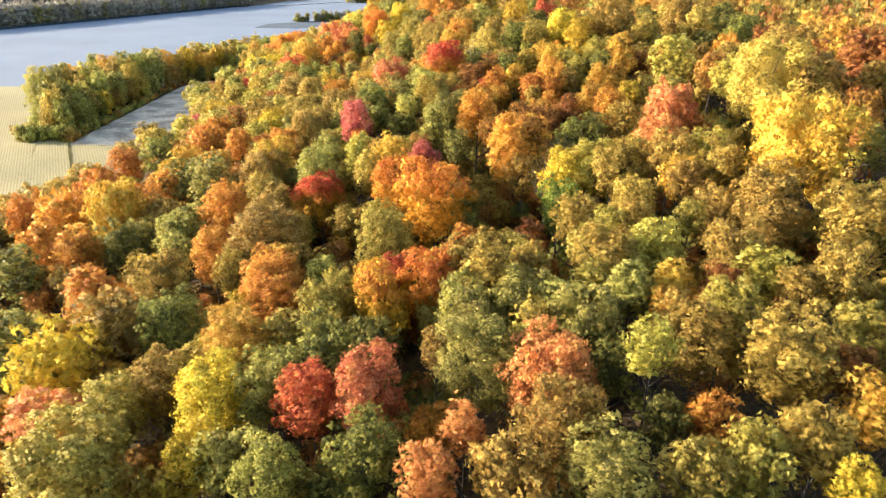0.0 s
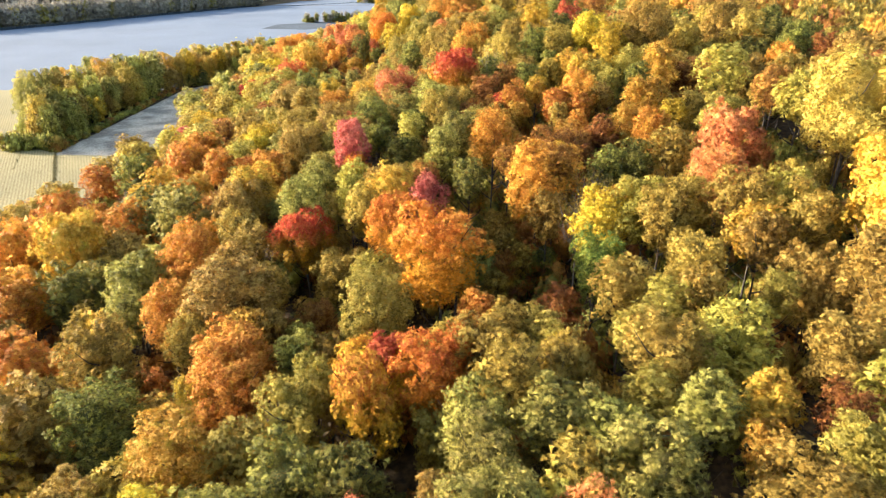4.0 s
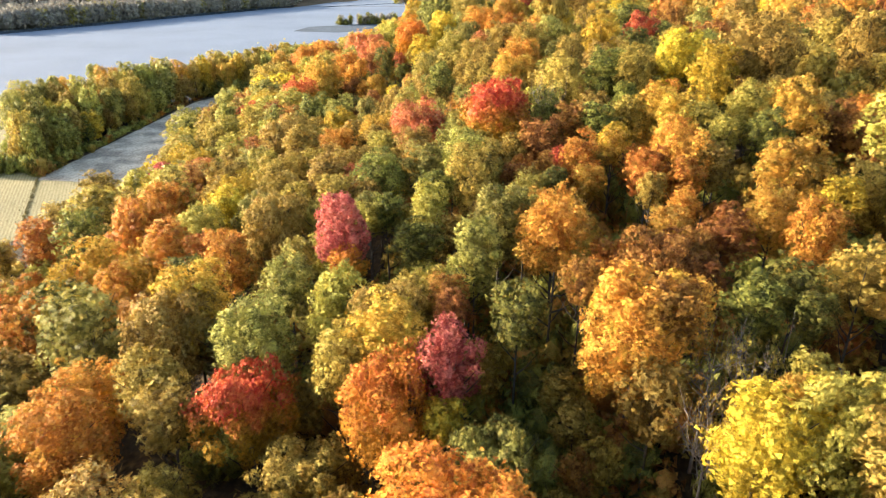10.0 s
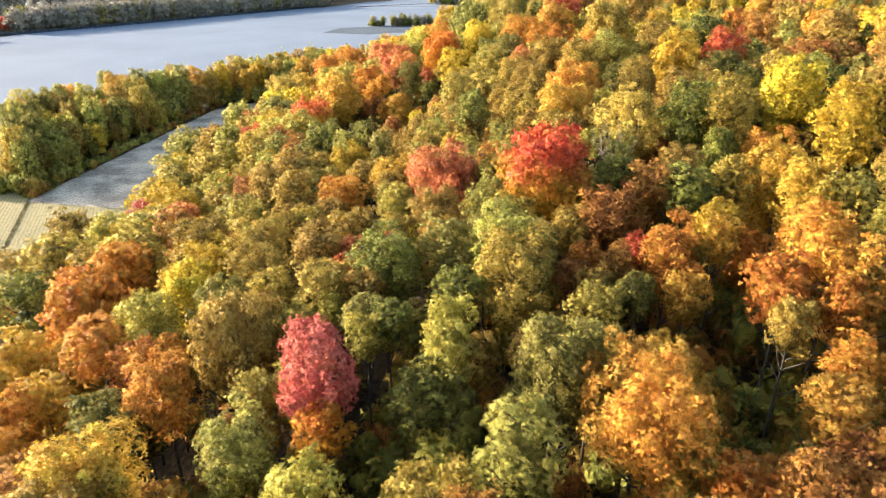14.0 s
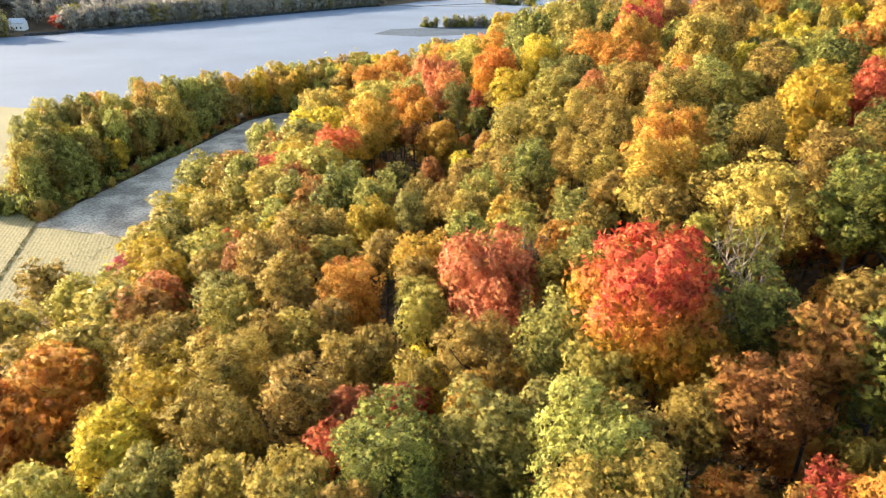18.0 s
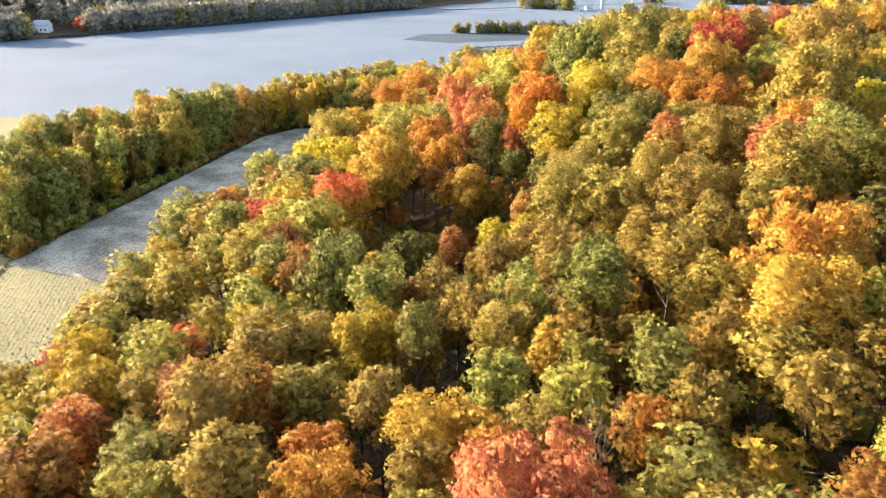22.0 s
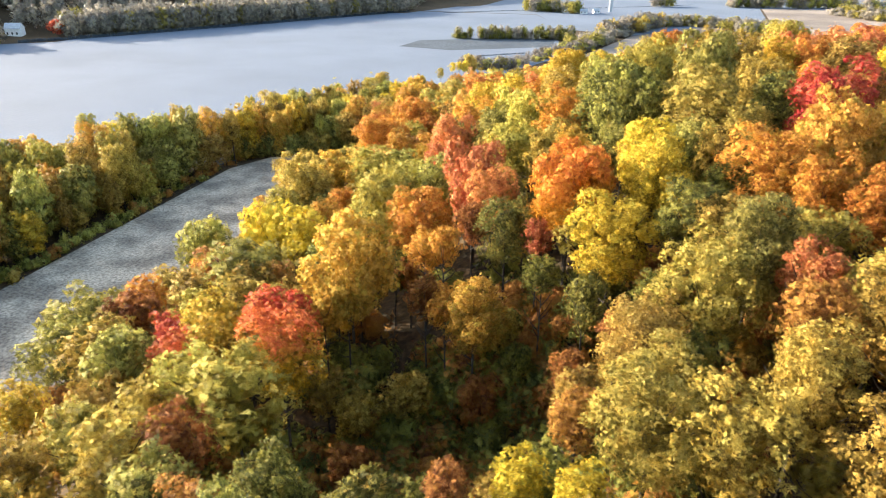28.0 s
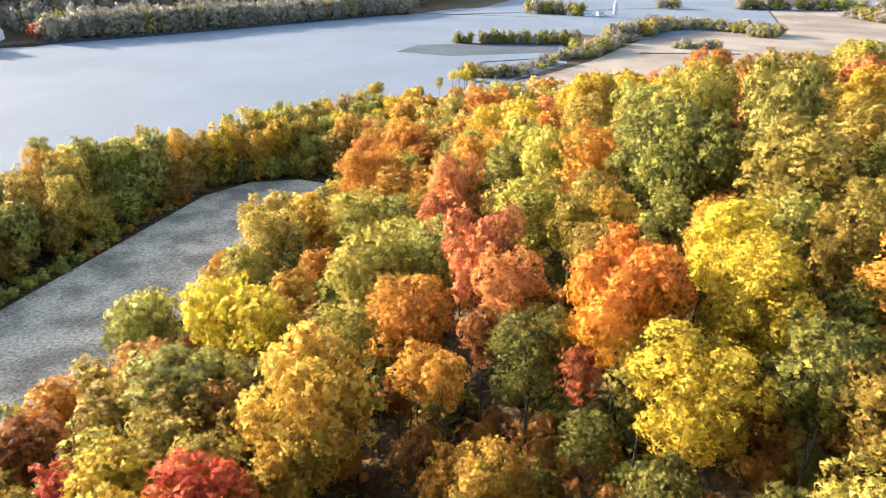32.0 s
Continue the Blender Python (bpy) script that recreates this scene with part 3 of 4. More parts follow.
tree(4.6, 63.5, 1.6, "V", h=12.6)
tree(-41.1, 63.6, 2.5, "G", h=13.9)
tree(-13.2, 64.5, 1.8, "E", "v", h=13.0)
tree(-18.1, 64.5, 3.3, "O", h=15.3)
tree(29.1, 65.1, 3.2, "T", "v", h=12.1)
tree(14.4, 65.5, 2.4, "T", h=13.8)
tree(20.5, 66.9, 2.7, "T", "v", h=14.1)
tree(37.0, 67.0, 5.0, "G", h=19.1)
tree(-32.0, 67.8, 3.3, "V", h=16.7)
tree(-6.9, 68.7, 3.2, "L", h=14.8)
tree(46.2, 68.9, 2.1, "E", h=13.4)
tree(-18.9, 69.2, 2.3, "G", h=13.7)
tree(26.7, 69.3, 2.3, "T", "v", h=13.6)
tree(-13.8, 69.4, 1.8, "L", "v", h=10.8)
tree(-16.7, 69.5, 1.8, "V", h=13.0)
tree(-24.7, 70.0, 2.5, "V", "v", h=14.0)
tree(31.1, 70.4, 2.7, "T", h=14.3)
tree(20.5, 70.5, 1.7, "V", h=12.8)
tree(13.2, 71.2, 2.7, "N", h=14.7)
tree(-43.0, 71.3, 3.6, "O", h=15.7)
tree(27.0, 71.6, 2.2, "G", h=13.5)
tree(8.2, 73.0, 2.6, "D")
tree(-1.1, 73.0, 3.8, "O", "M", h=18.5)
tree(-21.5, 73.9, 4.1, "T", h=16.9)
tree(-7.4, 75.0, 2.6, "L", h=14.0)
tree(31.7, 75.7, 2.6, "L", h=14.0)
tree(-29.2, 75.9, 3.2, "O", h=14.9)
tree(27.3, 76.2, 3.1, "T", h=14.8)
tree(-19.1, 77.2, 2.6, "V", h=14.1)
tree(20.8, 77.6, 2.9, "T", h=14.4)
tree(-34.5, 77.7, 2.7, "E", h=14.3)
tree(3.6, 79.4, 2.1, "D")
tree(23.1, 79.5, 2.8, "T", "v", h=14.3)
tree(10.1, 80.5, 2.4, "D", h=13.8)
tree(19.8, 80.6, 2.9, "L", h=14.4)
tree(15.6, 81.2, 3.4, "Y", h=15.3)
tree(27.8, 81.9, 3.0, "S", h=14.6)
tree(-59.1, 82.4, 3.5, "D")
tree(17.7, 83.1, 2.0, "G", h=13.2)
tree(-36.4, 83.7, 3.1, "E", h=15.1)
tree(5.1, 84.0, 1.6, "V", h=12.6)
tree(14.0, 84.8, 1.8, "T", "w", h=12.9)
tree(19.3, 85.3, 1.6, "L", h=12.6)
tree(-2.7, 85.4, 1.6, "Y", h=11.9)
tree(-52.2, 85.4, 3.1, "O", h=15.0)
tree(-30.0, 85.9, 3.8, "O", h=16.0)
tree(6.2, 86.3, 1.6, "B", h=12.5)
tree(-6.8, 86.5, 3.6, "O", "M", h=14.7)
tree(47.7, 86.7, 3.9, "T")
tree(-35.6, 86.8, 2.8, "E", h=14.3)
tree(16.8, 86.9, 1.8, "L", "w", h=13.0)
tree(8.1, 87.1, 1.6, "T", h=12.6)
tree(10.9, 87.2, 2.4, "T", h=13.1)
tree(-45.6, 87.3, 4.0, "D", h=14.3)
tree(-23.4, 88.4, 2.2, "T", h=13.4)
tree(-53.4, 88.6, 3.2, "O", h=15.1)
tree(-2.6, 88.8, 2.6, "P", h=15.1)
tree(-17.5, 89.0, 3.4, "R", "M", h=13.1)
tree(43.5, 89.3, 6.0, "T")
tree(15.0, 89.6, 1.9, "L", "w", h=13.1)
tree(11.9, 89.6, 1.9, "B", h=16.5)
tree(6.4, 89.7, 1.8, "T", h=12.0)
tree(30.8, 89.8, 4.2, "S", "b", h=16.2)
tree(-10.3, 90.7, 2.8, "T", h=14.3)
tree(10.0, 90.8, 4.0, "O", h=16.4)
tree(-7.1, 90.8, 2.7, "G", h=16.0)
tree(21.8, 90.9, 1.6, "D", h=12.6)
tree(-26.2, 91.5, 2.8, "T", h=14.3)
tree(-60.5, 91.8, 3.8, "O", h=16.0)
tree(-31.9, 92.1, 3.1, "O", h=13.7)
tree(5.7, 92.6, 1.7, "T", h=12.8)
tree(18.5, 92.6, 2.0, "D", h=13.3)
tree(25.7, 93.3, 2.2, "T")
tree(2.1, 94.3, 2.3, "D")
tree(21.7, 94.3, 1.9, "D", h=13.1)
tree(59.1, 94.5, 4.1, "B")
tree(-18.7, 94.8, 3.3, "E", h=15.3)
tree(-8.4, 96.5, 3.2, "T", h=13.8)
tree(-2.9, 96.5, 1.6, "B", h=12.8)
tree(7.0, 96.7, 1.6, "B", h=14.3)
tree(16.1, 96.8, 1.8, "B", h=12.9)
tree(12.6, 97.7, 3.2, "B", h=14.9)
tree(-13.2, 97.8, 2.0, "L", h=13.2)
tree(-27.8, 98.1, 4.1, "T", h=15.1)
tree(-52.0, 98.3, 4.6, "G")
tree(-3.5, 99.3, 1.6, "B", h=12.7)
tree(9.7, 99.4, 2.2, "O", h=13.9)
tree(-36.3, 99.6, 3.9, "E", h=16.6)
tree(25.2, 100.0, 2.7, "O", h=14.3)
tree(-12.9, 100.2, 2.1, "L", h=13.9)
tree(43.3, 100.3, 2.8, "L")
tree(14.4, 100.8, 1.9, "B", h=13.1)
tree(34.4, 100.9, 2.6, "L", h=14.0)
tree(-1.3, 101.2, 2.1, "E", h=16.4)
tree(16.7, 101.3, 1.6, "B", h=12.7)
tree(5.2, 101.4, 2.5, "O", h=17.4)
tree(-27.0, 101.5, 3.5, "G", h=15.6)
tree(-1.8, 102.0, 1.9, "E", h=13.1)
tree(7.5, 102.2, 1.6, "V", h=12.6)
tree(19.3, 102.7, 2.2, "B", h=13.5)
tree(-64.2, 103.2, 4.4, "O", h=17.3)
tree(23.3, 104.0, 2.5, "G", h=13.9)
tree(15.3, 105.1, 1.8, "G", h=13.0)
tree(-18.9, 105.2, 2.6, "E", h=13.1)
tree(-55.1, 105.3, 3.8, "G", h=15.5)
tree(-13.4, 105.9, 1.7, "O", "M", h=12.8)
tree(-46.9, 106.1, 3.1, "O", h=14.7)
tree(42.4, 106.1, 2.5, "B")
tree(-42.9, 106.5, 3.5, "D", h=15.6)
tree(29.6, 106.6, 1.6, "Y", h=12.6)
tree(5.7, 107.0, 3.3, "G", h=15.0)
tree(-38.4, 107.2, 2.1, "O", h=13.4)
tree(-30.3, 108.0, 2.4, "D", h=13.8)
tree(-6.9, 108.0, 2.2, "D", h=13.5)
tree(-14.5, 109.0, 3.0, "P", "t", h=16.8)
tree(17.5, 109.0, 1.6, "O", h=12.7)
tree(0.6, 109.1, 3.2, "E", h=15.2)
tree(-6.2, 110.3, 1.8, "L", h=15.0)
tree(-19.3, 110.3, 1.6, "L", h=12.4)
tree(26.5, 110.6, 3.3, "G", h=15.0)
tree(3.1, 110.8, 2.1, "E", h=13.4)
tree(-74.7, 110.9, 4.2, "O", h=17.0)
tree(-40.6, 111.3, 2.5, "O", h=13.9)
tree(-27.3, 111.5, 2.9, "O", h=14.4)
tree(-1.1, 112.7, 1.6, "T", h=12.7)
tree(15.3, 112.7, 1.7, "T", h=12.8)
tree(-6.2, 113.5, 1.6, "L", h=14.9)
tree(18.5, 113.6, 2.0, "O", h=13.3)
tree(-39.7, 113.7, 2.1, "G", h=13.4)
tree(66.2, 114.6, 3.7, "G")
tree(-62.3, 114.6, 4.3, "O", h=17.2)
tree(21.5, 115.8, 2.1, "T", h=13.4)
tree(-12.9, 115.9, 1.6, "L", h=12.7)
tree(3.7, 116.0, 1.9, "L", h=13.1)
tree(15.6, 116.1, 2.4, "O", h=13.8)
tree(39.5, 116.3, 3.2, "L")
tree(-32.3, 116.6, 2.5, "O", h=13.2)
tree(-23.9, 116.7, 4.0, "T", h=15.1)
tree(18.8, 116.8, 2.9, "O", h=14.4)
tree(-11.3, 116.9, 1.8, "D", h=13.0)
tree(10.0, 117.4, 1.6, "G", h=12.3)
tree(6.5, 117.4, 1.6, "D", h=12.7)
tree(-30.6, 117.9, 1.6, "O", h=12.2)
tree(-13.5, 118.0, 1.8, "E", h=13.0)
tree(-19.3, 118.1, 1.8, "L", h=12.9)
tree(-37.5, 118.5, 2.5, "O", h=15.1)
tree(-51.9, 118.6, 2.6, "G", h=14.1)
tree(3.8, 118.9, 1.6, "T", h=12.6)
tree(28.1, 120.1, 2.5, "D", h=13.9)
tree(-6.3, 120.1, 2.1, "D", h=13.4)
tree(2.2, 120.3, 1.6, "B", h=12.7)
tree(19.0, 120.4, 2.9, "O", h=14.4)
tree(-1.7, 120.7, 3.3, "V", h=15.3)
tree(-17.1, 120.9, 1.6, "L", h=12.1)
tree(23.9, 121.1, 2.0, "L")
tree(9.3, 121.6, 2.5, "O", h=13.9)
tree(-14.3, 121.8, 1.9, "V", h=13.1)
tree(5.6, 121.8, 1.6, "B", h=12.7)
tree(12.8, 122.0, 1.6, "G", h=13.8)
tree(-49.1, 122.2, 3.1, "G", h=15.2)
tree(-34.9, 122.6, 3.1, "L", h=14.8)
tree(-18.1, 122.8, 2.8, "V", h=14.3)
tree(-22.9, 123.4, 2.5, "V", h=13.9)
tree(3.5, 123.4, 1.6, "O", h=12.2)
tree(7.5, 124.0, 1.6, "R", h=12.0)
tree(-2.8, 124.9, 3.4, "E", h=15.4)
tree(32.5, 125.1, 3.1, "G", h=15.0)
tree(-38.8, 125.2, 1.7, "L")
tree(-13.5, 125.3, 3.1, "D", h=15.0)
tree(13.5, 125.3, 1.7, "Y")
tree(23.2, 126.4, 2.2, "L", h=13.5)
tree(-7.9, 126.8, 2.9, "E", h=14.4)
tree(-0.7, 127.1, 2.1, "T", h=13.4)
tree(28.7, 127.8, 2.8, "L", h=14.3)
tree(-33.9, 127.9, 2.9, "Y", h=14.4)
tree(-18.1, 128.4, 1.6, "R", h=11.8)
tree(20.7, 128.4, 2.7, "G", h=14.2)
tree(2.6, 128.6, 1.9, "V", h=13.1)
tree(5.6, 129.1, 2.6, "B", h=14.0)
tree(-26.6, 129.2, 2.8, "V", h=14.3)
tree(-5.1, 129.3, 2.0, "E", h=13.3)
tree(-47.6, 130.1, 4.0, "O", h=16.2)
tree(-36.5, 130.5, 2.5, "Y", h=13.9)
tree(-10.0, 130.8, 1.6, "G")
tree(-17.6, 131.0, 1.6, "S", h=12.6)
tree(-14.3, 131.3, 1.6, "R", h=12.2)
tree(-21.4, 131.6, 2.8, "T", h=14.4)
tree(12.1, 131.7, 2.4, "D", h=13.7)
tree(-2.5, 131.7, 2.4, "L", h=13.7)
tree(20.0, 132.1, 2.6, "G", h=14.0)
tree(16.1, 132.3, 2.1, "V", h=13.4)
tree(-33.9, 132.5, 2.9, "Y", h=14.5)
tree(9.6, 132.7, 2.4, "B", h=13.9)
tree(-13.5, 133.0, 2.0, "V", h=13.3)
tree(-50.2, 133.8, 3.3, "O", h=15.8)
tree(-9.9, 134.3, 2.6, "T")
tree(-29.3, 135.7, 3.2, "T", h=14.8)
tree(6.9, 136.0, 2.6, "D", h=14.1)
tree(-20.1, 136.0, 2.3, "T", h=13.7)
tree(-5.0, 136.1, 2.7, "E", h=14.2)
tree(-0.1, 136.2, 5.1, "R", "M", h=17.6)
tree(12.5, 136.6, 1.9, "T")
tree(-36.4, 136.8, 2.7, "Y", h=13.9)
tree(-60.4, 136.8, 3.9, "D", h=16.6)
tree(-17.9, 137.2, 2.0, "V", h=13.2)
tree(-47.6, 137.9, 3.8, "O", h=16.1)
tree(27.7, 139.0, 3.3, "Y")
tree(-70.4, 140.4, 3.7, "O", h=15.9)
tree(-38.5, 140.6, 3.6, "V", h=15.8)
tree(11.9, 140.7, 3.1, "L", h=15.0)
tree(-28.5, 140.7, 2.3, "V")
tree(-25.7, 141.2, 2.0, "V")
tree(33.9, 141.4, 4.7, "V")
tree(-48.4, 142.3, 3.9, "V", h=16.2)
tree(-15.6, 142.4, 2.1, "L", h=13.4)
tree(-54.6, 142.7, 3.2, "V")
tree(-23.4, 142.8, 1.8, "T")
tree(7.5, 144.1, 2.3, "D", "w")
tree(-0.1, 145.3, 1.8, "E", h=13.0)
tree(2.0, 145.4, 1.6, "B", h=12.3)
tree(-11.4, 145.7, 4.4, "S", h=15.6)
tree(-17.2, 145.9, 1.9, "L", h=13.0)
tree(-2.6, 145.9, 1.8, "V", h=12.9)
tree(-6.0, 146.3, 1.8, "V", h=13.0)
tree(-28.2, 146.7, 2.1, "T", h=13.3)
tree(19.5, 147.0, 2.7, "V", h=14.2)
tree(-23.3, 147.1, 3.1, "O", h=14.7)
tree(-35.0, 147.1, 2.8, "L", h=14.3)
tree(3.5, 147.2, 1.6, "B", h=12.6)
tree(-29.5, 147.4, 2.3, "T", h=16.5)
tree(25.3, 147.8, 3.5, "Y")
tree(-3.8, 149.0, 2.1, "E", h=13.4)
tree(15.9, 149.5, 3.2, "D", h=15.2)
tree(-18.0, 149.5, 2.0, "T", h=13.3)
tree(5.2, 150.1, 1.6, "L", h=12.3)
tree(-47.3, 150.2, 3.1, "B", h=15.0)
tree(-25.0, 150.9, 2.4, "O", h=13.8)
tree(-38.3, 150.9, 2.9, "E", h=14.5)
tree(9.9, 151.1, 3.4, "T", h=15.4)
tree(-51.9, 151.3, 3.7, "L", h=15.8)
tree(-67.4, 151.8, 3.9, "V", h=16.2)
tree(-8.2, 151.8, 2.1, "T", "w", h=13.4)
tree(-14.6, 152.0, 2.1, "O", h=13.3)
tree(20.1, 152.4, 2.7, "V", h=14.1)
tree(-5.7, 152.8, 1.8, "O", h=12.9)
tree(-18.2, 153.1, 2.6, "G", h=14.1)
tree(-12.0, 153.1, 1.9, "T", h=13.1)
tree(-2.9, 154.0, 2.0, "V", h=13.2)
tree(2.9, 154.1, 2.2, "V", h=13.5)
tree(-34.8, 154.7, 4.1, "T", h=16.5)
tree(-49.2, 155.4, 2.8, "S", h=14.4)
tree(-10.1, 155.6, 2.2, "L", h=13.4)
tree(-59.2, 156.5, 2.4, "Y", h=13.8)
tree(-23.3, 157.2, 2.2, "T", h=13.5)
tree(6.9, 157.3, 1.7, "V", h=12.9)
tree(-14.9, 157.7, 2.3, "E", h=13.7)
tree(-32.5, 157.7, 2.4, "O", h=13.7)
tree(-52.2, 157.7, 2.4, "T", h=13.8)
tree(-62.7, 157.8, 3.3, "L", h=15.3)
tree(1.2, 158.0, 2.3, "T", h=13.6)
tree(16.3, 158.1, 3.0, "V", h=14.5)
tree(-29.3, 158.3, 2.3, "L", h=13.7)
tree(-5.0, 158.9, 2.2, "E", h=13.5)
tree(-39.7, 159.0, 2.8, "B", h=14.3)
tree(-2.2, 159.3, 1.6, "G", h=12.4)
tree(-45.3, 160.1, 2.4, "V", h=13.7)
tree(-9.7, 160.2, 1.6, "L", h=12.8)
tree(-0.5, 160.3, 2.2, "V", h=13.5)
tree(-52.3, 160.9, 3.1, "Y", h=14.7)
tree(2.7, 161.3, 3.3, "G", h=15.4)
tree(-11.9, 162.2, 1.9, "G", h=13.1)
tree(7.9, 162.5, 1.9, "L", h=13.1)
tree(22.3, 162.9, 2.7, "D", h=14.2)
tree(-22.1, 162.9, 1.9, "E", h=15.7)
tree(-35.5, 162.9, 3.1, "T", h=16.0)
tree(-46.9, 163.8, 3.2, "L", h=14.9)
tree(-15.7, 164.4, 2.7, "T", h=14.1)
tree(-28.0, 164.6, 2.5, "Y", h=14.5)
tree(-9.5, 165.1, 2.3, "V", h=13.7)
tree(-32.5, 165.2, 2.7, "T", h=14.1)
tree(-9.5, 165.5, 2.6, "D", h=17.4)
tree(-57.1, 165.8, 3.0, "Y")
tree(-1.2, 166.4, 2.5, "V", h=13.9)
tree(-26.1, 166.5, 2.0, "Y", h=13.3)
tree(12.5, 166.7, 3.2, "V", h=14.8)
tree(3.9, 166.7, 3.9, "O", h=16.6)
tree(-18.6, 167.6, 1.9, "T", h=14.2)
tree(-47.3, 167.8, 2.1, "R", h=13.0)
tree(-34.0, 168.1, 1.7, "E", h=12.8)
tree(-63.0, 168.3, 1.9, "P", h=13.1)
tree(-15.4, 169.2, 2.7, "E", h=14.1)
tree(-3.7, 170.6, 2.1, "V", h=14.7)
tree(18.0, 170.6, 3.9, "Y")
tree(-60.7, 171.5, 3.1, "L", h=15.1)
tree(-46.7, 171.5, 2.2, "V", h=13.6)
tree(-29.1, 172.1, 2.9, "E", h=15.1)
tree(-26.2, 173.8, 1.6, "B", h=12.4)
tree(-23.8, 173.8, 2.3, "T", h=13.7)
tree(10.9, 174.7, 2.1, "D", h=13.3)
tree(-0.8, 174.9, 3.0, "V", h=14.7)
tree(-64.3, 175.3, 2.8, "T", h=14.3)
tree(-12.8, 176.2, 2.7, "T", h=14.2)
tree(-5.4, 176.4, 2.8, "V", h=14.4)
tree(-44.7, 176.5, 3.2, "E", h=13.1)
tree(19.0, 176.7, 3.1, "Y", h=14.7)
tree(25.2, 176.8, 3.2, "R", h=14.8)
tree(-35.8, 178.2, 3.7, "D", h=15.8)
tree(-62.3, 178.3, 3.1, "E", h=14.7)
tree(-19.1, 178.6, 1.9, "T", "v", h=13.1)
tree(4.2, 179.7, 2.2, "L", h=13.6)
tree(-57.1, 179.9, 3.1, "V", h=15.1)
tree(-65.0, 180.4, 3.2, "T", h=14.9)
tree(-16.1, 180.4, 1.9, "T", h=13.2)
tree(-45.8, 180.5, 1.6, "Y", h=12.4)
tree(-40.1, 180.5, 2.6, "B", h=14.1)
tree(-32.2, 180.9, 1.6, "Y", h=12.5)
tree(-29.5, 182.7, 2.3, "D", h=13.7)
tree(-45.2, 183.0, 2.8, "E", h=14.3)
tree(5.8, 183.1, 4.0, "V", h=16.3)
tree(-49.9, 183.2, 2.2, "V", h=13.5)
tree(-1.9, 183.3, 3.1, "V", h=14.8)
tree(-17.0, 183.4, 1.6, "Y")
tree(-24.6, 183.9, 1.9, "B", h=13.1)
tree(-36.9, 184.3, 2.5, "D", h=13.9)
tree(-20.6, 185.5, 1.6, "Y", h=12.5)
tree(14.6, 186.1, 2.4, "L", h=13.8)
tree(-61.3, 186.6, 2.5, "T", h=13.9)
tree(-9.1, 186.6, 2.9, "T", h=14.5)
tree(-50.9, 187.0, 3.1, "T", h=14.8)
tree(-67.8, 187.3, 3.4, "L", h=15.4)
tree(10.5, 187.9, 3.5, "E", h=15.6)
tree(-46.7, 188.0, 2.9, "B", h=14.4)
tree(-13.2, 188.7, 3.5, "L", h=15.6)
tree(-38.6, 189.2, 2.3, "E", h=13.6)
tree(17.8, 189.5, 3.5, "V", h=15.6)
tree(-58.0, 189.9, 3.1, "L", h=13.8)
tree(-5.2, 190.3, 3.2, "T", h=14.9)
tree(-17.6, 190.6, 1.9, "B", "t", h=13.1)
tree(6.9, 190.9, 3.0, "S", h=14.6)
tree(34.7, 192.4, 3.1, "B", h=15.1)
tree(-53.6, 193.3, 2.2, "T", h=13.6)
tree(-17.8, 193.3, 2.0, "T", "t", h=13.2)
tree(-45.1, 193.8, 3.7, "L", h=15.9)
tree(8.5, 194.0, 3.2, "O", h=15.2)
tree(-70.6, 195.1, 2.8, "Y", h=14.4)
tree(1.7, 195.6, 3.5, "V", h=15.6)
tree(-4.0, 195.6, 2.4, "B", "b")
tree(-36.2, 195.8, 2.6, "B", h=14.0)
tree(-50.6, 195.8, 3.2, "L", h=14.8)
tree(26.7, 196.3, 3.5, "D", h=15.6)
tree(-13.8, 197.3, 3.2, "T", h=14.9)
tree(0.9, 198.8, 2.4, "L", h=13.9)
tree(-43.4, 198.8, 3.4, "R", "M", h=17.6)
tree(-62.1, 200.1, 3.5, "E", h=15.6)
tree(-3.1, 200.6, 2.5, "S", h=13.9)
tree(-55.6, 200.9, 2.4, "R", h=13.8)
tree(-9.1, 201.1, 3.6, "L", h=15.7)
tree(-18.8, 201.7, 1.6, "B")
tree(-52.3, 202.6, 2.8, "Y", h=14.3)
tree(-15.2, 202.8, 1.6, "B")
tree(-38.2, 203.0, 2.7, "V", h=14.2)
tree(-66.7, 203.5, 3.8, "V", h=16.0)
tree(-12.8, 204.4, 1.6, "D")
tree(12.1, 205.0, 5.0, "V")
tree(-47.0, 205.0, 3.4, "R", "M", h=15.5)
tree(-5.9, 205.4, 3.4, "E", h=15.5)
tree(-60.3, 205.9, 1.8, "R", h=13.0)
tree(-75.4, 206.5, 4.0, "E", h=16.7)
tree(-34.3, 206.8, 3.4, "T", h=15.4)
tree(-55.7, 206.9, 3.0, "Y", h=14.5)
tree(-27.2, 207.4, 2.9, "B", h=14.5)
tree(-62.1, 207.8, 2.0, "R", h=13.2)
tree(-18.1, 208.2, 2.2, "D")
tree(-49.0, 208.5, 2.6, "V", h=14.1)
tree(-43.8, 208.9, 2.1, "G", h=13.4)
tree(-24.0, 209.7, 1.7, "D")
tree(-59.3, 209.7, 2.9, "L", h=14.4)
tree(3.2, 210.0, 2.7, "O", h=14.1)
tree(-8.3, 210.0, 2.6, "V", h=14.0)
tree(-28.6, 210.3, 3.1, "G", h=14.2)
tree(-42.1, 210.6, 2.5, "G", h=13.9)
tree(-31.6, 210.9, 1.9, "O", h=13.1)
tree(-54.7, 211.5, 2.6, "V", h=14.1)
tree(-34.0, 212.1, 1.9, "B", h=13.0)
tree(-22.4, 212.2, 1.6, "D")
tree(-9.9, 212.5, 2.9, "D", h=14.5)
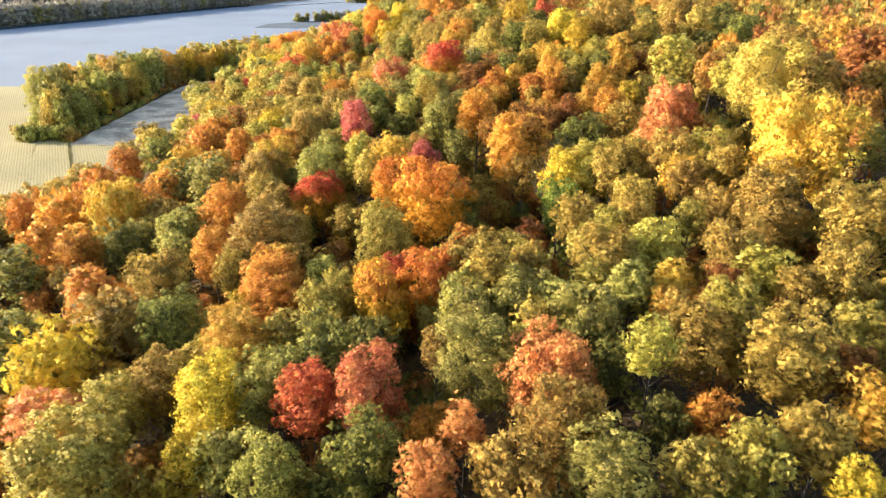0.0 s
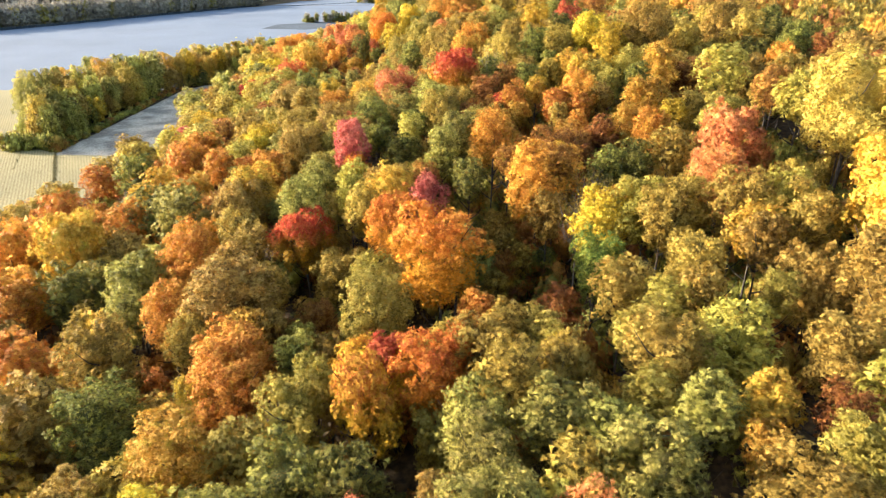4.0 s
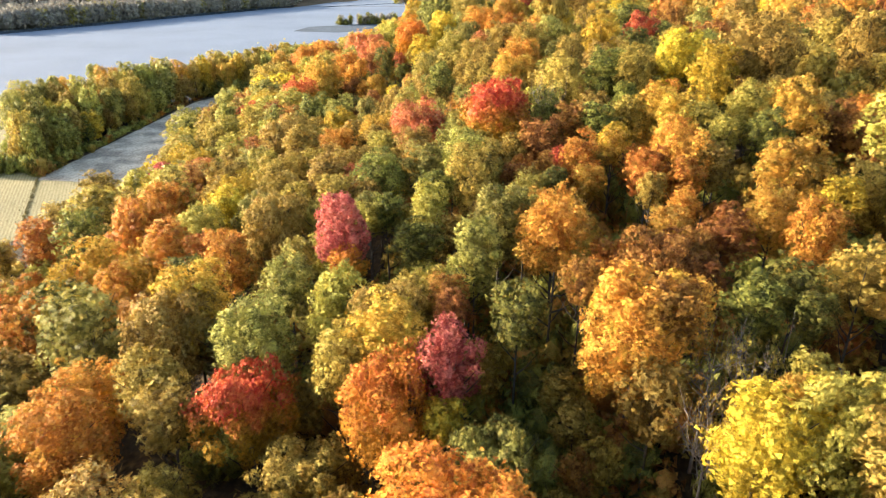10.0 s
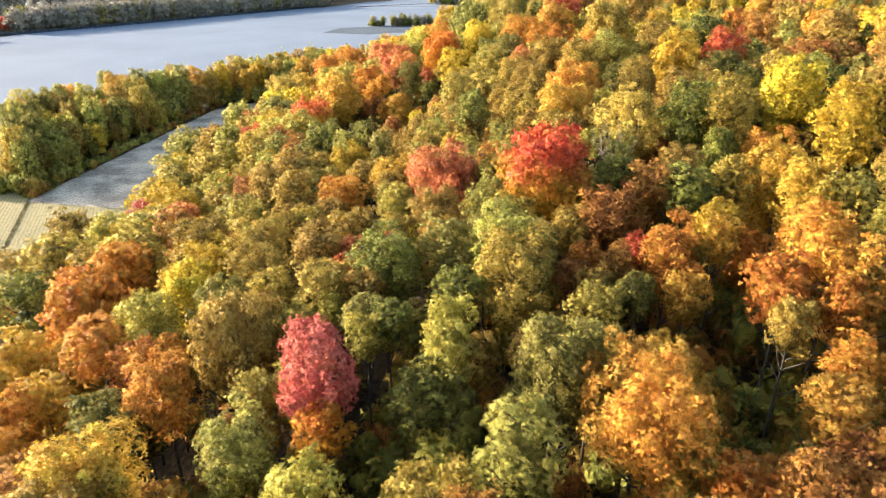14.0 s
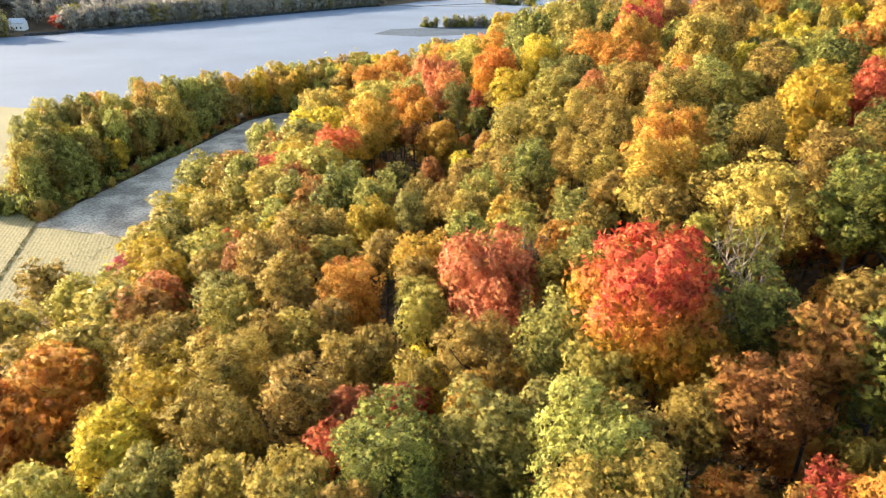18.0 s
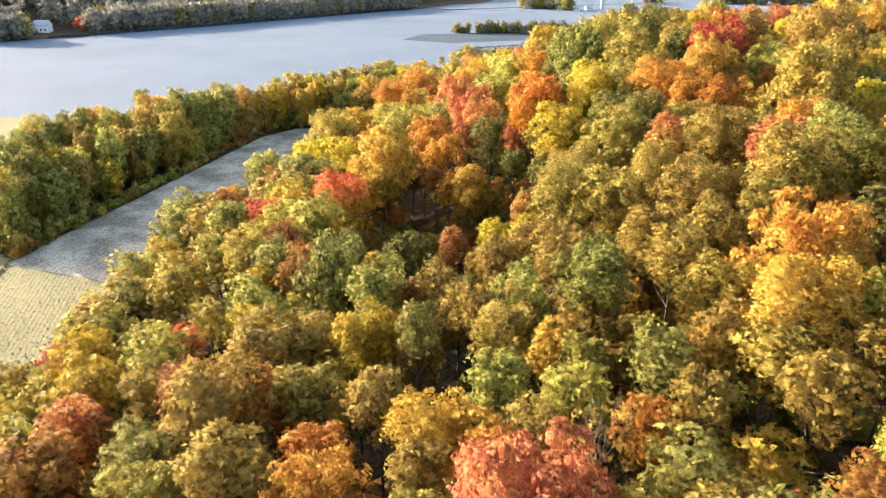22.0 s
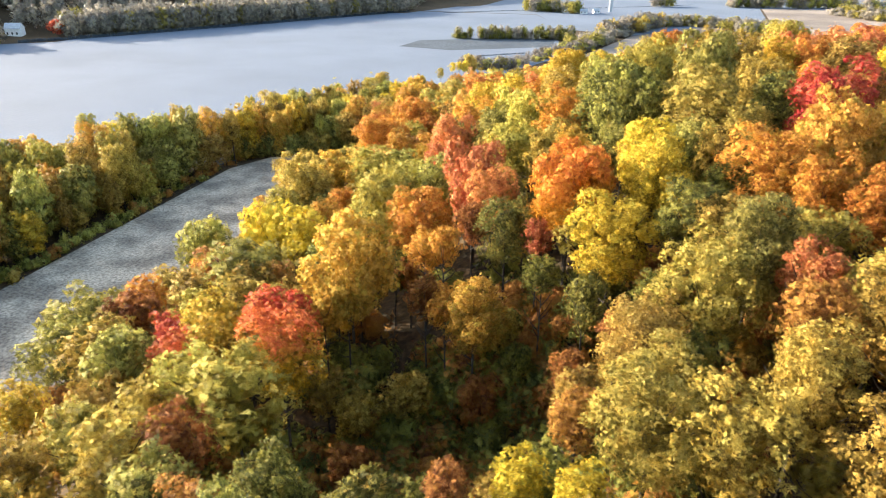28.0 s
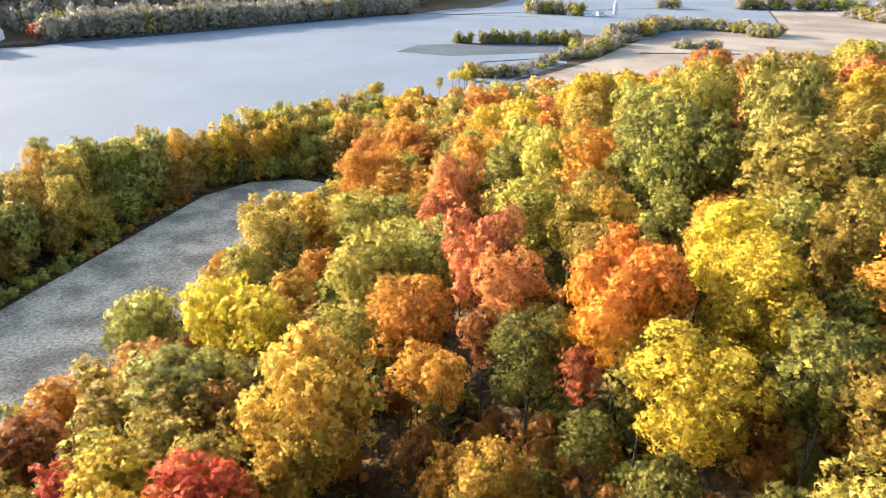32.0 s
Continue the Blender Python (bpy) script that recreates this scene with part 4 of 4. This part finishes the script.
tree(-26.4, 212.7, 2.2, "V", h=14.0)
tree(-71.1, 212.7, 3.5, "B", h=15.6)
tree(-0.7, 212.7, 2.8, "O", h=14.4)
tree(-76.7, 212.8, 4.3, "E", h=17.2)
tree(-16.5, 212.9, 3.3, "Y", h=15.4)
tree(-43.2, 214.5, 4.5, "G", h=17.7)
tree(-55.3, 215.3, 2.8, "V", h=14.3)
tree(-33.0, 215.6, 1.9, "O", h=15.4)
tree(-19.2, 215.6, 2.4, "L", h=13.7)
tree(-23.5, 216.6, 1.7, "S", h=12.9)
tree(-52.8, 216.7, 2.1, "B", h=13.4)
tree(-3.7, 217.2, 3.4, "O", h=15.5)
tree(-65.8, 217.5, 3.1, "V", h=14.7)
tree(-58.7, 218.0, 4.0, "E", h=16.7)
tree(-6.7, 218.1, 2.0, "D", h=13.2)
tree(-36.1, 219.3, 2.0, "O", h=13.2)
tree(-27.3, 219.4, 2.9, "D", h=14.5)
tree(-13.1, 219.5, 3.8, "Y", h=16.1)
tree(2.2, 220.3, 4.1, "G", h=16.4)
tree(-75.4, 220.4, 3.2, "O", h=14.9)
tree(-21.0, 220.8, 4.9, "O", "M", h=17.3)
tree(-56.6, 221.5, 2.8, "L", h=14.3)
tree(-31.4, 221.9, 2.1, "B")
tree(-2.8, 222.9, 1.6, "Y")
tree(-66.0, 224.4, 3.2, "B", h=15.1)
tree(-6.8, 224.8, 2.5, "V", h=13.9)
tree(-44.2, 225.0, 3.0, "L", h=14.6)
tree(-13.4, 226.3, 3.4, "Y", h=15.4)
tree(-38.4, 226.7, 3.5, "O", h=15.6)
tree(-30.6, 228.3, 3.2, "S", h=15.2)
tree(-14.8, 229.7, 2.6, "G", h=14.1)
tree(18.1, 229.9, 4.9, "T")
tree(-3.8, 230.1, 2.5, "L", h=13.9)
tree(-57.4, 231.6, 4.0, "Y", h=16.3)
tree(3.5, 232.0, 4.0, "R", h=16.3)
tree(-23.3, 232.1, 2.6, "T", h=14.1)
tree(-74.9, 233.6, 4.3, "E", h=17.3)
tree(-64.4, 234.3, 4.3, "Y")
tree(-33.9, 234.4, 4.2, "S", h=17.0)
tree(-7.8, 235.6, 4.1, "L", h=16.8)
tree(-0.5, 236.2, 2.9, "D")
tree(8.7, 237.4, 3.0, "B", h=14.6)
tree(-47.6, 238.1, 4.5, "L", h=17.4)
tree(-22.6, 238.6, 2.3, "G")
tree(-57.7, 239.2, 2.7, "G")
tree(-26.0, 239.6, 2.7, "V")
tree(-40.8, 241.4, 3.8, "E", h=16.0)
tree(-30.7, 243.4, 4.0, "L", h=16.3)
tree(-0.8, 244.3, 3.1, "V", h=15.0)
tree(-10.7, 244.4, 2.5, "L", h=14.0)
tree(-15.7, 245.3, 4.6, "D", h=17.7)
tree(-46.7, 247.2, 3.4, "L", h=15.5)
tree(-58.4, 247.6, 2.6, "O", h=14.0)
tree(-69.3, 248.0, 3.6, "L")
tree(-6.4, 251.8, 4.6, "E")
tree(-19.5, 251.9, 4.2, "D", h=17.1)
tree(-34.9, 253.1, 2.4, "V")
tree(-43.5, 253.9, 3.6, "S", h=15.7)
tree(-24.6, 255.7, 3.7, "O", h=15.9)
tree(-69.4, 255.9, 5.1, "T", h=18.1)
tree(-20.3, 259.0, 3.7, "L", h=15.9)
tree(-68.3, 260.7, 2.5, "S", h=13.9)
tree(-43.6, 260.9, 4.5, "S", h=17.5)
tree(-58.3, 262.0, 3.8, "L")
tree(-31.4, 262.6, 4.2, "L", h=16.6)
tree(4.6, 263.6, 3.0, "Y", h=14.6)
tree(-67.7, 265.6, 4.1, "G", h=16.9)
tree(-74.5, 266.0, 5.2, "T", h=18.2)
tree(-55.6, 268.9, 4.1, "G", h=16.8)
tree(-3.0, 273.2, 4.0, "V", h=16.4)
tree(-26.9, 273.7, 4.0, "T", h=16.4)
tree(-11.6, 275.2, 3.8, "Y", h=16.1)
tree(-44.3, 278.0, 4.0, "O", h=16.3)
tree(2.2, 278.4, 3.4, "V", h=15.4)
tree(-26.5, 282.2, 4.7, "Y")
tree(-63.6, 282.9, 5.7, "O", h=18.6)
tree(-16.1, 283.0, 2.5, "Y", h=13.9)
tree(-38.8, 289.4, 2.9, "O", h=14.4)
tree(-4.1, 291.5, 3.4, "B", h=15.5)
tree(-28.0, 293.0, 4.0, "Y", h=16.7)
tree(-64.8, 306.4, 5.5, "O", h=18.5)
tree(-66.3, 352.0, 5.3, "L")
tree(-58.8, 361.8, 6.6, "O", h=19.4)
tree(-57.7, 385.8, 6.1, "L")
tree(-47.6, 409.0, 5.6, "G")


# ---- the rest of the wood ----
def inside(x, y, poly):
    hit = False
    for (x0, y0), (x1, y1) in zip(poly, poly[1:] + poly[:1]):
        if (y0 > y) != (y1 > y) and x < x0 + (y - y0) / (y1 - y0) * (x1 - x0):
            hit = not hit
    return hit


WOOD = [(-74, 180), (-78, 150), (-93, 118), (-140, 82), (-190, 50), (-190, -20), (140, -20), (150, 300), (150, 420), (30, 425), (-30, 420), (-70, 405), (-100, 384), (-117, 352), (-80, 342), (-75, 300), (-78, 240)]
BELT = [(-128, 221), (-138, 225), (-157, 254), (-158, 304), (-134, 328), (-124, 362), (-98, 388), (-82, 362), (-84, 342), (-110, 341), (-121, 332), (-127, 314), (-129, 270)]
# shaded dips where only low growth stands
HOLLOWS = [(-38, 197, 6), (-30, 194, 5), (-18, 199, 4), (7, 83, 6.5), (11, 78, 5), (6, 89, 4), (-16, 81, 5), (-50, 92, 4), (-33, 80, 4), (-23, 110, 3), (-3, 51, 4), (-9, 114, 5), (4, 95, 4), (3, 91, 4), (-19, 99, 4), (9, 149, 5), (-43, 210, 4), (-31, 209, 6),
           (-47, 197, 4), (-23, 220, 4), (-22, 207, 6), (-26, 201, 5), (-34, 204, 5), (-11, 194, 3.5), (-27, 211, 5), (-21, 213, 4.5), (-10, 218, 3.5), (-6, 252, 3.5), (13, 116, 4), (17, 138, 4), (22, 109, 4), (22, 71, 4), (-25, 196, 5)]


def palette(x, y):
    """Which trees grow where: golden northern end, vine-hung eastern side, maples at the western foot."""
    # mostly dark kinds: part of this hollow's shade is put into leaf colour
    if -50 < x < -8 and 183 < y < 222:
        return "DDVVDB"
    if y > 205:
        return "EVVLEYLGYGOGOTS"
    if x > 5 and y < 120:
        return "DVVVVBTTLGT"
    if x > 12:
        return "DDVVVBBOGTVE"
    if x < -30 and y < 135:
        return "DDVVVGBGOOO"
    if y > 128 and x < 4:
        return "DVVETTLYGGTBOV"
    return "DDVVVVEELLTTGBO"


def fits(x, y, r, near):
    return all((x - a) ** 2 + (y - b) ** 2 > (near * (r + c)) ** 2 for a, b, c in PLACED)


fill = random.Random(11)
far_spots = []
for _ in range(20000):
    x, y = fill.uniform(-130, 150), fill.uniform(16, 425)
    seen = -75 < x < 50 and y < 262
    r = fill.choice((2.2, 2.6, 3.0, 3.4) if seen else (2.6, 3.2, 3.6, 4.2, 4.8))
    if any((x - a) ** 2 + (y - b) ** 2 < c * c for a, b, c in HOLLOWS + DIPS) or (-46 < x < -14 and 187 < y < 214) or not inside(x, y, WOOD) or x > 34 + 0.72 * y or x < -40 - 0.75 * y or not fits(x, y, r, 0.84 if x > 2 and y < 125 else 0.74):
        continue
    tone = noise.noise(Vector((x / 26, y / 26, 3.0)))
    tones = palette(x, y)
    kind = tones[int(min(0.999, max(0, 0.5 + 0.75 * tone + fill.uniform(-0.45, 0.45))) * len(tones))]
    if x > 70 or y > 400:
        far_spots.append((x, y, r, kind))
        PLACED.append((x, y, r))
    else:
        tree(x, y, r, kind, fill.choice(("", "", "", "t", "b", "v")), "in the hillside wood", h=fill.uniform(8.0, 11.0) + 1.3 * r - (2.2 if seen else 0))

# smaller trees in the gaps under the canopy
for _ in range(2600):
    x, y = fill.uniform(-85, 50), fill.uniform(15, 330)
    r = fill.choice((1.7, 2.0, 2.4))
    if inside(x, y, WOOD) and not (x > 0 and y < 128) and x < 30 + 0.72 * y and x > -40 - 0.75 * y and not any((x - a) ** 2 + (y - b) ** 2 < c * c for a, b, c in HOLLOWS) and fits(x, y, r, 0.64):
        tree(x, y, r, fill.choice(palette(x, y)), fill.choice(("", "", "b")), "in the hillside wood", h=fill.uniform(7, 10.5), grade=1, skirt=0.75)

# the belt of trees between the two lower fields
belt = random.Random(5)
for _ in range(5000):
    x, y = belt.uniform(-160, -80), belt.uniform(217, 390)
    r = belt.choice((2.6, 3.4, 4.2, 5.0))
    if inside(x, y, BELT) and fits(x, y, r, 0.56):
        kind = belt.choice("ELETLEYTVELTG" if y > 240 else "VEEVET")
        tree(x, y, r, kind, belt.choice(("", "", "t", "b")), "in the field belt", "belt trees", belt.uniform(9, 17) + (2 if x < -131 else 0), 1, 0.88, 3.6)


for _ in range(1600):
    x, y = belt.uniform(-158, -100), belt.uniform(217, 360)
    r = belt.choice((1.8, 2.3, 2.8))
    if inside(x, y, BELT) and fits(x, y, r, 0.46):
        tree(x, y, r, belt.choice("VEEDV"), "", "in the field belt", "belt trees", belt.uniform(6, 10), 1, 0.95, 3.6)


def thicket(name, spots, label, seed, leaves=70, size=1.35, form="u"):
    """Many small crowns too far or too low to count, joined by colour."""
    rg = np.random.RandomState(seed)
    by = {}
    forms = [crown_arrays(form, 300 + seed + k, leaves, size) for k in range(4)]
    for x, y, r, h, kind in spots:
        v, tri, nrm = forms[rg.randint(4)]
        w = rg.uniform(0, 6.28)
        rot = np.array([[math.cos(w), -math.sin(w), 0], [math.sin(w), math.cos(w), 0], [0, 0, 1]])
        squash = np.array([r / R0, r / R0, h / (FORMS[form][0] * R0)])
        by.setdefault(kind, []).append(((v @ rot.T) * squash + np.array([x, y, ground(x, y) - 0.4]), tri, nrm @ rot.T))
    for kind, bits in by.items():
        vs, fs, ns, o = [], [], [], 0
        for p, tri, nrm in bits:
            vs.append(p)
            ns.append(nrm)
            fs.extend((tri + o).tolist())
            o += len(p)
        tagged(new(name, mesh_from(name, np.concatenate(vs).tolist(), fs, LEAF[kind], True, np.concatenate(ns).tolist())), label, "foliage", kind="stuff")


thicket("upper_wood", [(x, y, r, 12 + r, k) for x, y, r, k in far_spots], "autumn wood on the upper ridge", 1, leaves=420, size=1.2, form="d")

# bushes and saplings below the canopy
low = random.Random(21)
spots = []
for _ in range(1700):
    x, y = low.uniform(-128, 60), low.uniform(20, 400)
    if inside(x, y, WOOD) and x < 34 + 0.72 * y:
        spots.append((x, y, low.uniform(1.8, 3.2), low.uniform(2.5, 5.5), low.choice("VDDBBD")))
for k in range(150):
    y = low.uniform(180, 345)
    spots.append((-80 + low.uniform(-3, 5), y, low.uniform(1.0, 2.2), low.uniform(1.5, 4), low.choice("VLTE")))
for k in range(110):
    f = low.random()
    spots.append((-127 + low.uniform(-1.5, 1.5), 219 + f * 128, low.uniform(1.0, 2.0), low.uniform(1.5, 4), low.choice("VDEB")))
for _ in range(60):
    spots.append((low.uniform(-146, -126), low.uniform(219, 233), low.uniform(1.5, 2.8), low.uniform(3, 7), low.choice("VEDE")))
for _ in range(420):
    spots.append((low.uniform(-6, 46), low.uniform(62, 132), low.uniform(1.6, 3.0), low.uniform(3, 6.5), low.choice("DDVBDV")))
for _ in range(90):
    a, b = low.choice(((-4, 205), (-3, 177), (-2, 182)))
    spots.append((a + low.gauss(0, 3), b + low.gauss(0, 3), low.uniform(1.5, 2.6), low.uniform(3, 6), low.choice("VBDBV")))
# only dark green and rust leaves, to paint the hollows' shade deeper
for a, b, c in HOLLOWS:
    for _ in range(int(c * c * 1.3)):
        w, d = low.uniform(0, 6.28), c * low.random() ** 0.5
        spots.append((a + d * math.cos(w), b + d * math.sin(w), low.uniform(1.5, 3.0), low.uniform(2.0, 4.5), low.choice("DDBDBD")))
thicket("undergrowth", spots, "shrubs and saplings under and along the wood", 2, leaves=150, size=1.25)

# the wooded hill beyond the frosted field, its haze painted as greyed leaf colour
far = random.Random(31)
spots = []
while len(spots) < 1100:
    x, y = far.uniform(-900, -215), far.uniform(480, 1050)
    d = -0.864 * (x + 389) + 0.504 * (y - 511)
    if math.hypot(x + 404, y - 527) < 25 or math.hypot(x + 389, y - 541) < 9:
        continue
    if 1 < d < (14 if len(spots) < 260 else 260) and x < -225 + 0.1 * (y - 800):
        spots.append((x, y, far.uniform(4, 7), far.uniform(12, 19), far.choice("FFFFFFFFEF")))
thicket("far_wood", spots, "distant autumn wood on the far hillside, haze in its leaf colour", 3, leaves=110, size=2.0, form="d")


def hedge(points, width, count, rr, hh, kinds, seed, label):
    g = random.Random(seed)
    got = []
    for _ in range(count):
        f = g.random() * (len(points) - 1)
        i = int(f)
        f -= i
        (x0, y0), (x1, y1) = points[i], points[i + 1]
        got.append((x0 + (x1 - x0) * f + g.uniform(-width, width), y0 + (y1 - y0) * f + g.uniform(-width, width), g.uniform(*rr), g.uniform(*hh), g.choice(kinds)))
    thicket("hedgerow", got, label, seed, leaves=200, size=1.3, form="" )


# the F bushes carry distance haze in their greyed leaf colour
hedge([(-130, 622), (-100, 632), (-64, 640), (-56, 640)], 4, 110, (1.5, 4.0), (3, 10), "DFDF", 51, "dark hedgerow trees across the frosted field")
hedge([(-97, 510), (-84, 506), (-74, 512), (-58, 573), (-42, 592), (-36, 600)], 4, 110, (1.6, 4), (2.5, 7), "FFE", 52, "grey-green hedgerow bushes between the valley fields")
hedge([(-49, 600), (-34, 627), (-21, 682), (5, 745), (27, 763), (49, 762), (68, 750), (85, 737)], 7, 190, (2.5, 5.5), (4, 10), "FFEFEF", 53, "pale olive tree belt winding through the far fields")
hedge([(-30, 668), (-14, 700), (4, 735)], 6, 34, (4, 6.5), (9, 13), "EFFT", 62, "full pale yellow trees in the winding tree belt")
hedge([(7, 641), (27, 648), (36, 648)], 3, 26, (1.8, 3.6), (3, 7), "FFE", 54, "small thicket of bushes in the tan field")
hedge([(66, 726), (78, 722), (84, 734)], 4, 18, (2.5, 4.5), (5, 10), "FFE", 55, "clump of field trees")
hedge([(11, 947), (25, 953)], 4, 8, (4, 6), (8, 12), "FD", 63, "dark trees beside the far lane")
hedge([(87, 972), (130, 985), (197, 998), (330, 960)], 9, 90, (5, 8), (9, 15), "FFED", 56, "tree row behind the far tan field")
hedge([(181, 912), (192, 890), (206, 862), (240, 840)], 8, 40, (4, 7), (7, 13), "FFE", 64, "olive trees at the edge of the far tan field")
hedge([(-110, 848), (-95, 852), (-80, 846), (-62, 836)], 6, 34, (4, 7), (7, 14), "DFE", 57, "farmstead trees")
hedge([(-93, 494), (-91, 492)], 2, 5, (2, 3.2), (7, 11), "LT", 58, "pale poplar bushes at the field corner")
hedge([(-110, 372), (-80, 402), (-30, 424), (40, 432)], 5, 50, (2.5, 4), (8, 14), "TLVE", 59, "pale trees along the foot of the ridge")
hedge([(-124, 328), (-110, 341), (-86, 345)], 2.5, 50, (1.8, 3.2), (3, 8), "VDE", 61, "low dark bushes closing the end of the stubble strip")
hedge([(-92, 160), (-116, 160), (-150, 168)], 2, 40, (1.2, 2.2), (1.5, 3), "VTB", 60, "brushy edge of the corn field")


for x, y, k in ((-118, 440, "T"), (-104, 450, "L"), (-92, 470, "Y"), (-142, 392, "E"), (-158, 334, "L")):
    for _ in range(4):
        tree(x + far.uniform(-6, 6), y + far.uniform(-9, 9), far.uniform(1.6, 2.8), k, far.choice(("", "b", "t")), "by the field", "field edge trees", far.uniform(4.5, 8.5), 1, 0.85)



# ---- farm buildings ----
def part(name, bm, mat, parent, label=""):
    me = bpy.data.meshes.new(name)
    bm.to_mesh(me)
    bm.free()
    me.materials.append(mat)
    ob = new(name, me)
    ob.parent = parent
    if label:
        ob["label"] = label
    return ob


def box(bm, x0, x1, y0, y1, z0, z1):
    v = [bm.verts.new((x, y, z)) for x in (x0, x1) for y in (y0, y1) for z in (z0, z1)]
    for f in ((0, 1, 3, 2), (4, 6, 7, 5), (0, 4, 5, 1), (2, 3, 7, 6), (0, 2, 6, 4), (1, 5, 7, 3)):
        bm.faces.new([v[i] for i in f])


def building(name, x, y, w, d, h, turn, label, category):
    root = new(name)
    root.location, root.rotation_euler = (x, y, ground(x, y)), (0, 0, radians(turn))
    tagged(root, label, category)
    bm = bmesh.new()
    box(bm, -w / 2, w / 2, -d / 2, d / 2, -0.3, h)
    for s in (-1, 1):
        a = [bm.verts.new(p) for p in ((s * w / 2, -d / 2, h), (s * w / 2, d / 2, h), (s * w / 2, 0, h + d * 0.42))]
        bm.faces.new(a)
    part("wall", bm, WHITE, root)
    for s in (-1, 1):
        bm = bmesh.new()
        o = 0.4
        pts = [(-w / 2 - o, 0, h + d * 0.42), (w / 2 + o, 0, h + d * 0.42), (w / 2 + o, s * (d / 2 + o), h - o * 0.84), (-w / 2 - o, s * (d / 2 + o), h - o * 0.84)]
        lo = [bm.verts.new(p) for p in pts]
        hi = [bm.verts.new((p[0], p[1], p[2] + 0.2)) for p in pts]
        bm.faces.new(lo)
        bm.faces.new(hi)
        for i in range(4):
            bm.faces.new((lo[i], lo[(i + 1) % 4], hi[(i + 1) % 4], hi[i]))
        bmesh.ops.recalc_face_normals(bm, faces=bm.faces)
        part("roof", bm, ROOF, root)
    for k in range(int(w // 3)):
        bm = bmesh.new()
        cx = -w / 2 + 1.6 + k * 3.0
        box(bm, cx - 0.5, cx + 0.5, -d / 2 - 0.04, -d / 2 + 0.05, 1.0, 2.4)
        part("window", bm, GLASS, root)
    return root


building("farm_house", -414, 531, 10, 7, 5, 20, "white two-storey farm house with a grey roof below the wood", "house")
building("barn", -72, 842, 11, 7, 3.2, 15, "long white barn with a grey metal roof", "barn")
building("shed", -58, 838, 7, 4.5, 2.4, 5, "low white farm shed with a grey metal roof", "shed")
building("shed", -47, 848, 6, 4.5, 2.4, 30, "small white farm shed with a grey metal roof", "shed")
silo = new("silo")
silo.location = (-34, 866, 0)
tagged(silo, "tall pale grey farm silo with a domed cap", "silo")
bm = bmesh.new()
bmesh.ops.create_cone(bm, cap_ends=True, segments=20, radius1=1.9, radius2=1.9, depth=11, matrix=Matrix.Translation((0, 0, 5.3)))
part("tower", bm, ROOF, silo)
bm = bmesh.new()
bmesh.ops.create_uvsphere(bm, u_segments=20, v_segments=8, radius=1.9, matrix=Matrix.Translation((0, 0, 10.7)) @ Matrix.Diagonal((1, 1, 0.6, 1)))
part("cap", bm, ROOF, silo)
tree(-390, 542, 5.0, "R", "", "beside the farm house", "farm trees", 11, 2)


# ---- weeds and cut stalks on the near fields ----
def tufts(name, count, seed, pick, mat, size, label):
    rg = random.Random(seed)
    verts, faces = [], []
    while len(faces) < count * 3:
        x, y = pick(rg)
        h = rg.uniform(0.5, 1.2) * size
        for _ in range(3):
            w = rg.uniform(0, 6.28)
            c, s = math.cos(w) * 0.16 * size, math.sin(w) * 0.16 * size
            lx, ly = rg.uniform(-0.4, 0.4) * size, rg.uniform(-0.4, 0.4) * size
            o = len(verts)
            verts += [(x - c, y - s, 0.02), (x + c, y + s, 0.02), (x + lx, y + ly, h)]
            faces.append((o, o + 1, o + 2))
    tagged(new(name, mesh_from(name, verts, faces, mat)), label, "weeds", kind="stuff")


tufts("corn_stalks", 2600, 3, lambda g: (g.uniform(-125, -88), g.uniform(217, 333)), STRIP, 0.32, "dry cut stalks and weeds in the shaded stubble")
tufts("straw_weeds", 3000, 6, lambda g: (-91 + g.gauss(0, 3.4), g.uniform(180, 334)), CORN, 0.55, "pale dry weeds along the edge of the wood")
tufts("field_stalks", 2400, 7, lambda g: (-100 - 60 * g.random() ** 1.5, g.uniform(172, 214)), CORN, 0.3, "pale cut corn stalks standing in the sunlit stubble")
tufts("ditch_grass", 700, 4, lambda g: (lambda f: (-127 + 23 * f + g.uniform(-0.5, 0.5), 219 - 42 * f + g.uniform(-0.5, 0.5)))(g.random()), DRYGRASS, 0.4, "rough grass along the field ditch")
tufts("track_grass", 220, 9, lambda g: (lambda f: (-146 + 17 * f + g.uniform(-0.4, 0.4), 236 - 36 * f + g.uniform(-0.4, 0.4)))(g.random()), DRYGRASS, 0.28, "thin line of rough grass across the corn stubble")
tufts("lane_grass", 900, 12, lambda g: (lambda f: (-187 + 77 * f + 85 * max(0, f - 1) + g.uniform(-1.5, 1.5), 798 + 61 * min(f, 1) + 124 * max(0, f - 1) + g.uniform(-1.5, 1.5)))(g.random() * 2), GRASS, 0.9, "dark rough grass along the lane between the far fields")
tufts("bank_grass", 400, 13, lambda g: (lambda f: (-99 + 25 * f + g.uniform(-1, 1), 548 + 20 * f + g.uniform(-0.8, 0.8)))(g.random()), GRASS, 0.6, "low grassy bank in the frosted field")
tufts("headland_grass", 700, 14, lambda g: (lambda f: (-13 + 60 * f + g.uniform(-2, 2), 612 + 16 * f + g.uniform(-1.5, 1.5)))(g.random()), GRASS, 0.7, "grey grass strip across the tan field")
tufts("boundary_grass", 1500, 8, lambda g: (lambda f: (-390 + 168 * f + g.uniform(-2, 2), 509 + 292 * f ** 1.1 + g.uniform(-2, 2)))(g.random()), GRASS, 2.2, "dark rough grass where the frosted field meets the far wood")
